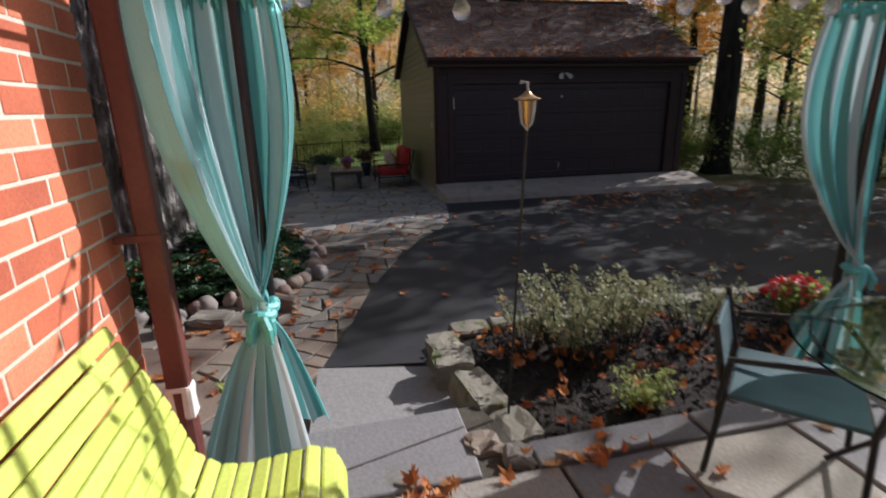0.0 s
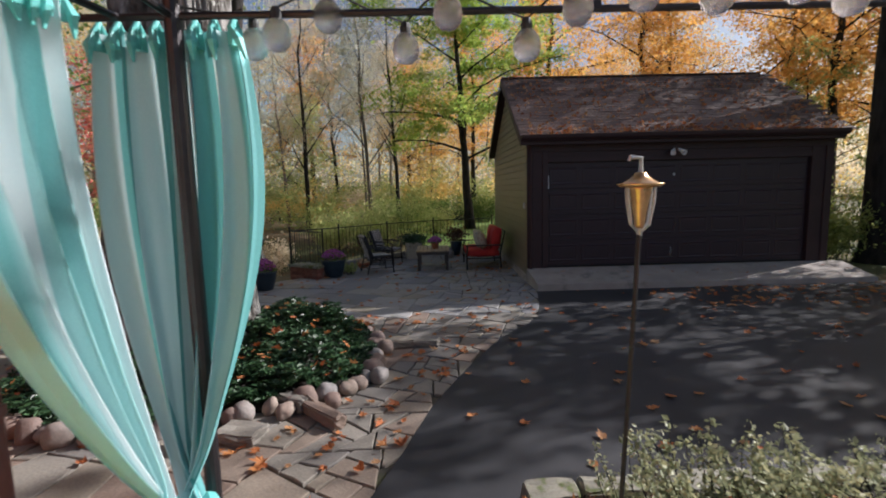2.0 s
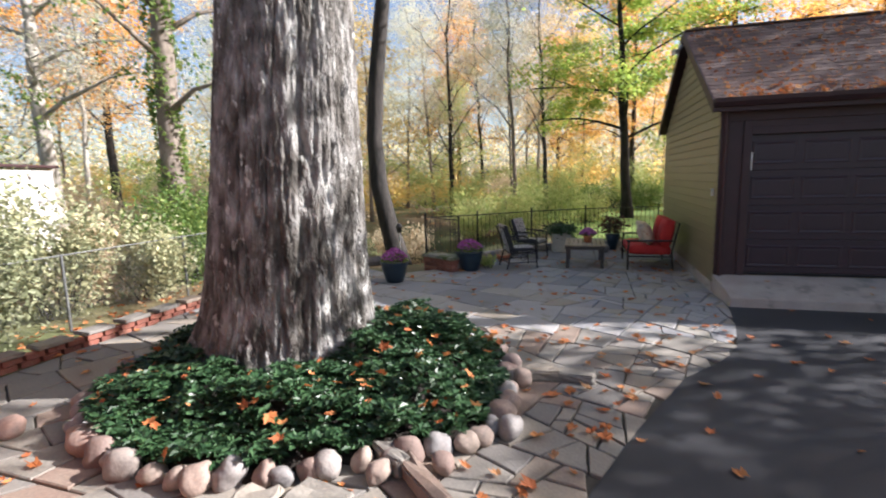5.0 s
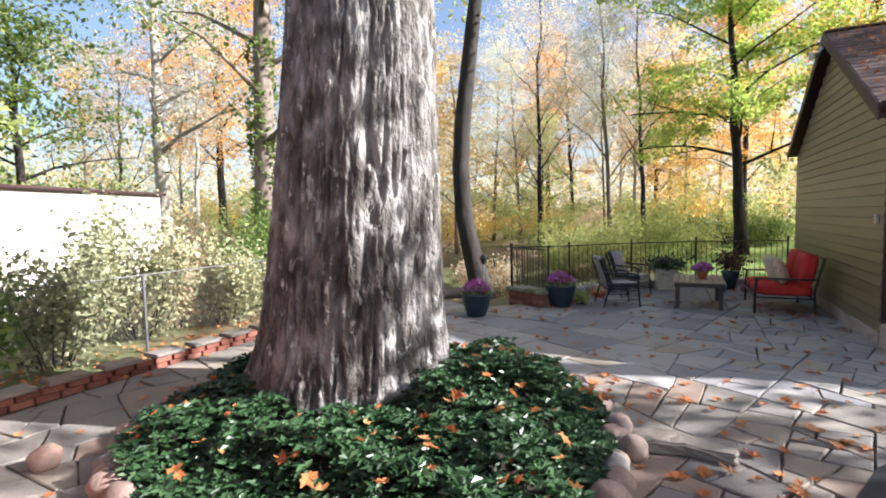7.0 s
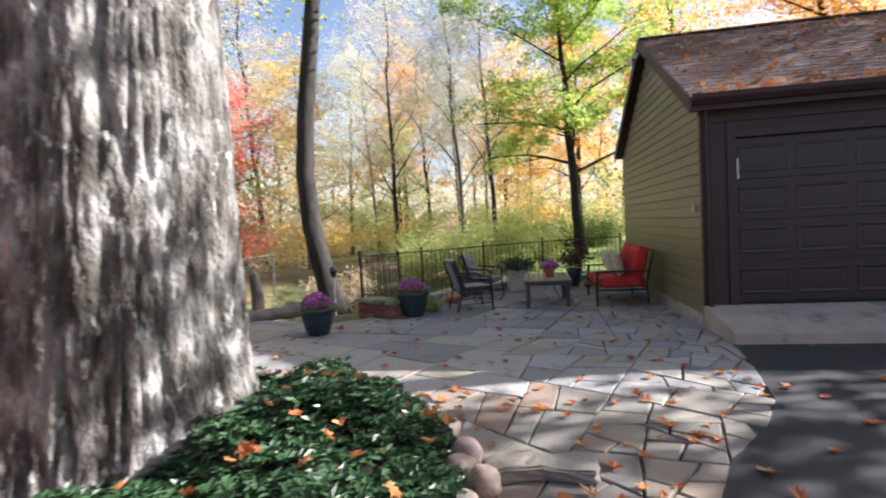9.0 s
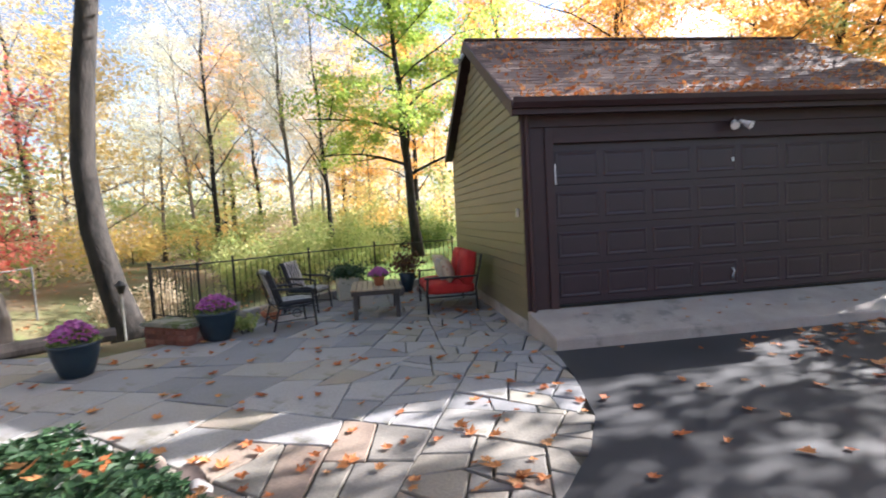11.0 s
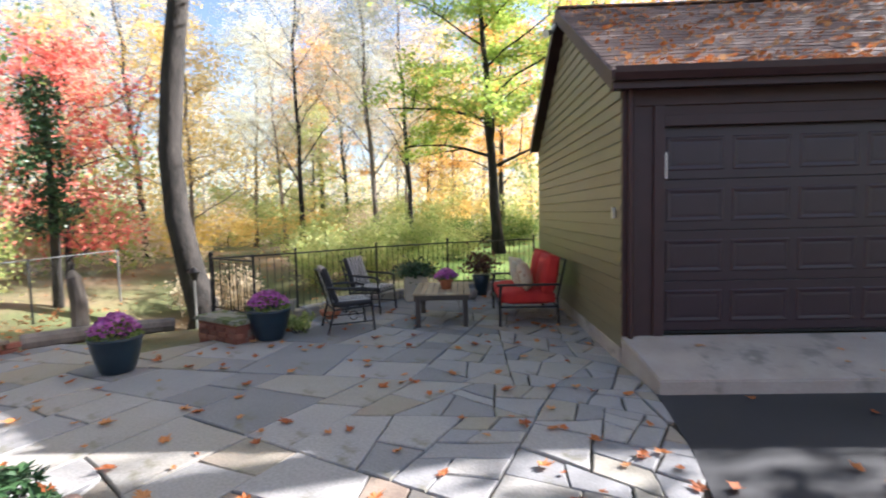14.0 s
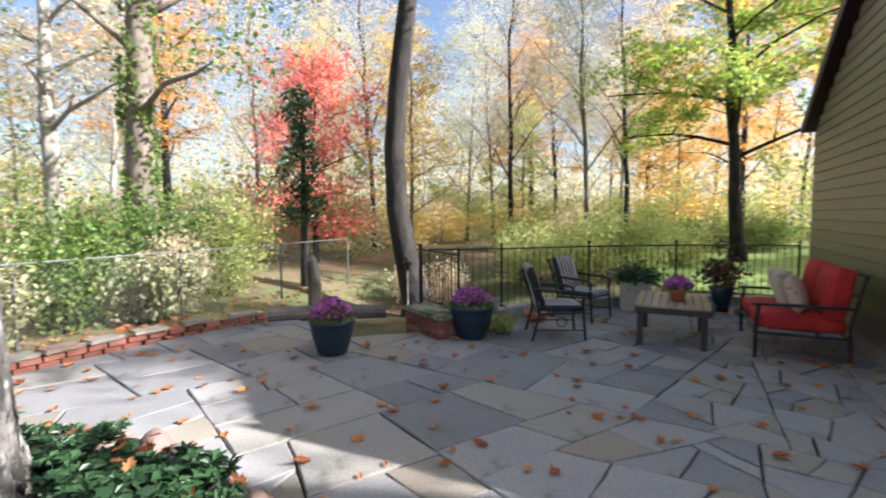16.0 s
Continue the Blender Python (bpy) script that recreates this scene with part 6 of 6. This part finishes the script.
for s in (-1, 1):
    cushion(sofa, "seat_cushion", 0.80, SL / 2 - 0.03, 0.20, Matrix.Translation((0.02, s * SL / 4, 0.40)), M_RED, "plump red seat cushion")
    cushion(sofa, "back_cushion", 0.56, SL / 2 - 0.02, 0.24, Matrix.Translation((-0.32, s * SL / 4, 0.73)) @ Matrix.Rotation(math.radians(-100), 4, "Y"), M_RED, "plump red back cushion")
for i, (x, y, z, t, mat) in enumerate(((0.02, -0.42, 0.70, 20, M_TAN), (0.10, 0.05, 0.68, -10, M_PLANTER), (0.02, 0.40, 0.70, -18, M_TAN))):
    ob = part("throw_pillow", pillow(0.42, 0.42, 0.17), mat, smooth=True)
    ob.matrix_basis = sofa.matrix_basis @ pose(x, y, z, 0, -72, t)
    tagged(ob, "tan patterned throw pillow on the loveseat" if mat is M_TAN else "cream throw pillow on the loveseat", "pillow")
dk = thing("dark_pot_plant", (-1.72, 4.55, 0.0), 0, "dark urn with bronze leafy plant behind the loveseat", "flower pot")
part("urn", lathe([(0.10, 0.003), (0.14, 0.2), (0.19, 0.40), (0.17, 0.42)], 20), M_POT, dk, "", True)
part("foliage", leaf_mesh("foliage", rng.normal(size=(700, 3)) * (0.14, 0.14, 0.13) + (0, 0, 0.62), 0.07, leafy("bronze_leaves", [(0, (0.05, 0.018, 0.015)), (1, (0.14, 0.06, 0.04))], 0.2), rng), None, dk)
for x, y, s in ((-1.95, 4.1, 0.14), (-1.45, 4.2, 0.12)):
    ob = part("garden_stone", blob(_r, (s, s * 0.9, s * 0.8), 3, 0.15), M_BOULDER, smooth=True)
    ob.matrix_basis = pose(x, y, s * 0.7)
    tagged(ob, "rounded pale stone by the back kerb", "stone")

# ---- left border, wire fence, neighbour's wall ----
BORDER = [(-8.5, -8.6), (-8.5, -5.4), (-8.42, -3.8), (-8.42, -2.2), (-8.40, -0.9), (-8.2, 0.3), (-7.9, 0.95)]
border = tagged(new("brick_border"), "low brick border with pale capping along the patio", "border", kind="structure")
_bk2 = mesh_of(block((-0.098, -0.05, -0.032), (0.098, 0.05, 0.032), 0.006), "brick", M_OLDBRICK)
_cp2 = mesh_of(rough_block(0.40, 0.26, 0.05, 660, 0.006), "cap_stone", M_PATH)
for a, b in zip(BORDER, BORDER[1:]):
    d, ang = math.hypot(b[0] - a[0], b[1] - a[1]), math.atan2(b[1] - a[1], b[0] - a[0])
    for c in range(2):
        n = max(1, int(d / 0.21))
        for k in range(n):
            q = (k + (0.5 if c else 0.25)) / n
            o = new("brick", _bk2)
            o.parent, o.location, o.rotation_euler = border, (a[0] + (b[0] - a[0]) * q, a[1] + (b[1] - a[1]) * q, 0.012 + 0.072 * c), (0, 0, ang)
    n = max(1, int(d / 0.41))
    for k in range(n):
        q = (k + 0.5) / n
        o = new("cap_stone", _cp2)
        o.parent, o.location, o.rotation_euler = border, (a[0] + (b[0] - a[0]) * q - 0.05, a[1] + (b[1] - a[1]) * q, 0.122), (0, 0, ang + rnd.uniform(-0.05, 0.05))
ob = part("timber_edge", bar([(-7.95, 0.95, 0.09), (-7.2, 1.55, 0.09), (-6.5, 2.0, 0.07)], [0.11, 0.12, 0.10], 10, wob=0.06, rnd=random.Random(4)), M_TIMBER)
tagged(ob, "weathered timber log edging beyond the pot", "log")
ob = part("timber_post", bar([(0, 0, -0.06), (0.01, 0, 0.5), (-0.05, 0, 0.9), (-0.10, 0.02, 1.02)], [0.15, 0.13, 0.11, 0.05], 9, wob=0.12, rnd=random.Random(8)), M_TIMBER)
ob.location = (-8.7, 2.9, -0.2)
tagged(ob, "weathered grey tree stump post in the border", "stump")
wf = thing("wire_fence", (-9.4, 0, 0), 0, "galvanised chain-link fence along the border", "fence")
_y = -8.0
while _y < 5.1:
    part("post", bar([(0, _y, -0.06), (0, _y, 1.05)], 0.02, 8), M_CHAIN, wf)
    _y += 2.15
part("top_rail", bar([(0, -8.0, 1.03), (0, 4.9, 1.03)], 0.011, 8), M_CHAIN, wf)
bm = bmesh.new()
_k = -8.0
while _k < 4.9:
    for s in (1, -1):
        y0, y1 = _k, _k + s * 0.98
        if -8.0 <= y1 <= 4.9:
            tube(bm, [(0.004 * s, y0, 0.03), (0.004 * s, y1, 1.01)], 0.0011, 3, cap=False)
    _k += 0.075
part("wire_mesh", bm, M_CHAIN, wf)["kind"] = "stuff"
nb = thing("neighbour_building", (-13.2, -6.0, -0.06), 18, "white rendered neighbouring building with a dark roof edge", "building")
part("wall", block((-6, -9, 0), (0, 7.0, 2.50)), M_WHITE, nb)
part("roof_edge", block((-6.1, -9.1, 2.50), (0.12, 7.12, 2.57), 0.02), M_BROWN, nb)


# ---- fallen leaves ----
MAPLE = ((0.0, 1.0), (0.26, 0.62), (0.42, 0.72), (0.62, 0.46), (0.95, 0.88), (1.25, 0.55), (1.6, 0.62), (1.95, 0.42), (2.4, 0.55), (2.9, 0.28))


def litter(name, spots, size, label, seed):
    """Curled lobed leaves lying at the given (x, y, z, lift) spots."""
    r = random.Random(seed)
    ring = list(MAPLE) + [(2 * math.pi - a, q) for a, q in MAPLE[:0:-1]]
    verts, faces = [], []
    for x, y, z, tilt in spots:
        s = size * r.uniform(0.55, 1.25)
        m = Matrix.Translation((x, y, z)) @ Euler((r.gauss(0, tilt), r.gauss(0, tilt), r.uniform(0, 6.28))).to_matrix().to_4x4()
        curl, fold, o = r.uniform(0.05, 0.7), r.uniform(0.0, 0.9), len(verts)
        squash = r.uniform(0.55, 1.0)
        verts.append(tuple(m @ Vector((0, 0, 0.006))))
        for a, q in ring:
            q *= r.uniform(0.75, 1.15)
            u, v = q * math.cos(a), q * math.sin(a) * squash
            verts.append(tuple(m @ Vector((u * s, v * s, 0.006 + s * (curl * 0.45 * u * u + fold * 0.6 * abs(v)) + r.uniform(0, 0.14) * s))))
        n = len(ring)
        faces += [(o, o + 1 + k, o + 1 + (k + 1) % n) for k in range(n)]
    me = bpy.data.meshes.new(name)
    me.from_pydata(verts, [], faces)
    me.materials.append(L_FALLEN)
    ob = new(name, me)
    return tagged(ob, label, "fallen leaves", kind="stuff")


_r = random.Random(77)


def scatter(poly, n, z, tilt=0.12, lim=None):
    xs, ys = [p[0] for p in poly], [p[1] for p in poly]
    x0, x1, y0, y1 = lim or (min(xs), max(xs), min(ys), max(ys))
    out = []
    while len(out) < n:
        x, y = _r.uniform(x0, x1), _r.uniform(y0, y1)
        if inside(x, y, poly):
            out.append((x, y, z(x, y) if callable(z) else z, tilt))
    return out


litter("fallen_leaf_litter", [p for p in scatter(PATIO, 420, 0.006) if not inside(p[0], p[1], RING)], 0.085, "dry orange maple leaves scattered on the patio", 1)
litter("fallen_leaf_litter", scatter(DRIVE, 150, 0.003, 0.12, (-2.4, 7, -7, -1)) + scatter(PATIO, 110, 0.006, 0.15, (-4.2, -0.5, -7.5, -2.4)) + scatter(DRIVE, 170, 0.003, 0.15, (1.5, 7, -2.6, -0.95)), 0.09, "dry orange maple leaves scattered on the drive", 2)
litter("fallen_leaf_litter", [p for p in scatter(RING, 210, lambda x, y: mound_z(x, y) + 0.17, 0.5) if math.hypot(p[0] + 5.5, p[1] + 4.13) > 1.15], 0.075, "rusty leaves caught in the ground cover", 3)
litter("fallen_leaf_litter", scatter(BED, 330, lambda x, y: 0.17, 0.5), 0.07, "curled orange leaves in the flower bed", 4)
litter("fallen_leaf_litter", scatter(TERR, 26, 0.306, 0.3, (-2.9, 0.3, -9.9, -9.0)) + [(-2.45 + _r.gauss(0, 0.12), -9.35 + _r.gauss(0, 0.06), 0.315, 0.5) for _ in range(16)]
       + [(-1.45 + _r.gauss(0, 0.14), -9.28 + _r.gauss(0, 0.06), 0.315, 0.5) for _ in range(16)], 0.08, "curled orange oak leaves on the terrace", 5)
_s = []
for _ in range(1100):
    x, k = _r.uniform(-0.5, 6.0), _r.random() ** 1.3
    _s.append((x, YE0 + (YR - YE0) * k, 3.0 + 1.73 * k + 0.03, 0.5))
for _ in range(260):
    k = 0.09 * _r.random() ** 1.5
    _s.append((_r.uniform(-0.5, 6.0), YE0 + (YR - YE0) * k, 3.0 + 1.73 * k + 0.035, 0.6))
litter("fallen_leaf_litter", _s, 0.058, "red-brown leaves lying on the garage roof", 6)
litter("fallen_leaf_litter", [(x, y, 0.30 + 0.19 * y + 0.012, 0.1) for x, y in [(_r.uniform(0.2, 6), -_r.uniform(0.1, 0.85)) for _ in range(26)]], 0.05, "dry leaves on the concrete apron", 7)
_s = []
for _ in range(1500):
    x, y = _r.uniform(-14, 12), _r.uniform(6.5, 26)
    _s.append((x, y, -0.025 if inside(x, y, LAWN) else ground_z(x, y) + 0.015, 0.2))
for _ in range(500):
    _s.append((_r.uniform(-10, -8.7), _r.uniform(-7, 4), -0.045, 0.3))
litter("fallen_leaf_litter", _s, 0.075, "dry leaves strewn over the lawn and border", 8)

# ---- paving stones ----
_r = random.Random(5)
_rect = [(-9.2, -9.2), (0.2, -9.2), (0.2, 6.2), (-9.2, 6.2)]


def drive_gap(x, y):
    return min(math.hypot(x - a, y - b) for a, b in DRIVE_EDGE)


def stone_size(x, y):
    d = drive_gap(x, y)
    s = 0.82 if y > -2.3 else 0.62
    if x > -2.6 and y > -3:
        s = 0.44
    return s if d > 0.8 else 0.36


_cells = split_cells(_rect, stone_size, _r, radians(-20), lambda x, y: 0.45 if y < -2.6 else (0.42 if x > -2.4 else 0.2))
_cen = lambda c: (sum(p[0] for p in c) / len(c), sum(p[1] for p in c) / len(c))
_cells = [c for c in _cells if not (inside(*_cen(c), RING) and edge_gap(*_cen(c), RING) > 0.35)]
_cells.sort(key=lambda c: math.hypot(_cen(c)[0] + 2.6, _cen(c)[1] + 2.6))
_patio_cells = [c for c in _cells if _cen(c)[1] > -2.6]
_path_cells = [c for c in _cells if _cen(c)[1] <= -2.6]
pave(patio, _patio_cells, PATIO, 0.0, M_STONE, _r, 0.0065, limit=190)
pave(patio, _path_cells, PATIO, 0.0, M_PATH, _r, 0.008, limit=140)
_tc = split_cells([(-3.5, -14.5), (2.6, -14.5), (2.6, -9.28), (-3.5, -9.28)], lambda x, y: 0.85, _r, 0.0, lambda x, y: 0.03)
_tc.sort(key=lambda c: math.hypot(_cen(c)[0] + 2.0, _cen(c)[1] + 9.3))
pave(terrace, _tc, TERR, 0.30, M_STONE, _r, 0.008, 0.05, 60)
for c in ([(-3.06, -8.72), (-2.12, -8.68), (-2.14, -9.26), (-3.06, -9.26)], [(-1.86, -9.08), (-0.92, -9.06), (-0.92, -9.27), (-1.86, -9.27)], [(-0.9, -9.06), (0.2, -9.04), (0.2, -9.27), (-0.9, -9.27)], [(-3.5, -8.74), (-3.08, -8.74), (-3.08, -9.26), (-3.5, -9.26)]):
    pave(terrace, [c], None, 0.30, M_STONE, _r, 0.006, 0.06, 9)

# ---- house bricks ----
_bm = block((-0.052, -0.128, -0.0385), (0.0, 0.128, 0.0385), 0.004)
_one = mesh_of(_bm, "brick", M_BRICK)
_bh = block((-0.052, -0.061, -0.0385), (0.0, 0.061, 0.0385), 0.004)
_half = mesh_of(_bh, "brick", M_BRICK)
rest = bmesh.new()
_n = 0
for c in range(34):
    z = 0.30 + 0.0385 + c * 0.088
    y = HY - (0.1285 if c % 2 else 0.0615)
    first = True
    while y > HY - 5.9:
        me = _half if (first and c % 2 == 0) else _one
        if 0.6 < z < 3.0 and y > HY - 2.6 and _n < 300:
            b = new("brick", me)
            b.parent = hw
            b.location = (HX + _r.uniform(-0.002, 0.002), y, z)
            _n += 1
        else:
            t = me.copy()
            t.transform(Matrix.Translation((HX, y, z)))
            rest.from_mesh(t)
            bpy.data.meshes.remove(t)
        y -= (0.061 if (first and c % 2 == 0) else 0.128) + 0.0115 + 0.128
        first = False
part("brick_rest", rest, M_BRICK, hw)["kind"] = "stuff"

# ---- roof shingles ----
_sl = math.hypot(YR - YE0, 1.73)
_ang = math.atan2(1.73, YR - YE0)
rest = bmesh.new()
_w = 0.31
_bm = block((0.003, -0.012, 0.0), (_w - 0.003, 0.155, 0.008))
for v in _bm.verts:
    if v.co.y > 0.1:
        v.co.z -= 0.006
_sh = mesh_of(_bm, "shingle", M_SHINGLE)
_rows = int(_sl / 0.14)
_n = 0
roof = part("shingle_roof", block((RX0, YR - 0.09, 4.715), (RX1, YR + 0.09, 4.745), 0.01), M_SHINGLE, garage, "weathered brown asphalt shingle roof")
for side in (0, 1):
    for k in range(_rows):
        x = RX0 - (0.5 * _w if k % 2 else 0.0)
        while x < RX1 - 0.02:
            f = k * 0.14 / _sl
            if side == 0:
                m = Matrix.Translation((x, YE0 + (YR - YE0) * f, 3.0 + 1.73 * f + _r.uniform(-0.001, 0.004))) @ Matrix.Rotation(_ang, 4, "X")
            else:
                m = Matrix.Translation((x + _w, YE1 + (YR - YE1) * f, 3.0 + 1.73 * f)) @ Matrix.Rotation(math.pi, 4, "Z") @ Matrix.Rotation(math.atan2(1.73, YE1 - YR), 4, "X")
            cut = x < RX0 - 0.01
            if side == 0 and k < 14 and not cut and x < 4.6 and _n < 230:
                b = new("shingle", _sh)
                b.parent = roof
                b.matrix_basis = m
                _n += 1
            else:
                t = _sh.copy()
                if cut:
                    t.transform(Matrix.Diagonal((0.5, 1, 1, 1)))
                    m = m @ Matrix.Translation((0.5 * _w, 0, 0)) if side == 0 else m
                t.transform(m)
                rest.from_mesh(t)
                bpy.data.meshes.remove(t)
            x += _w
part("shingle_rest", rest, M_SHINGLE, roof)["kind"] = "stuff"
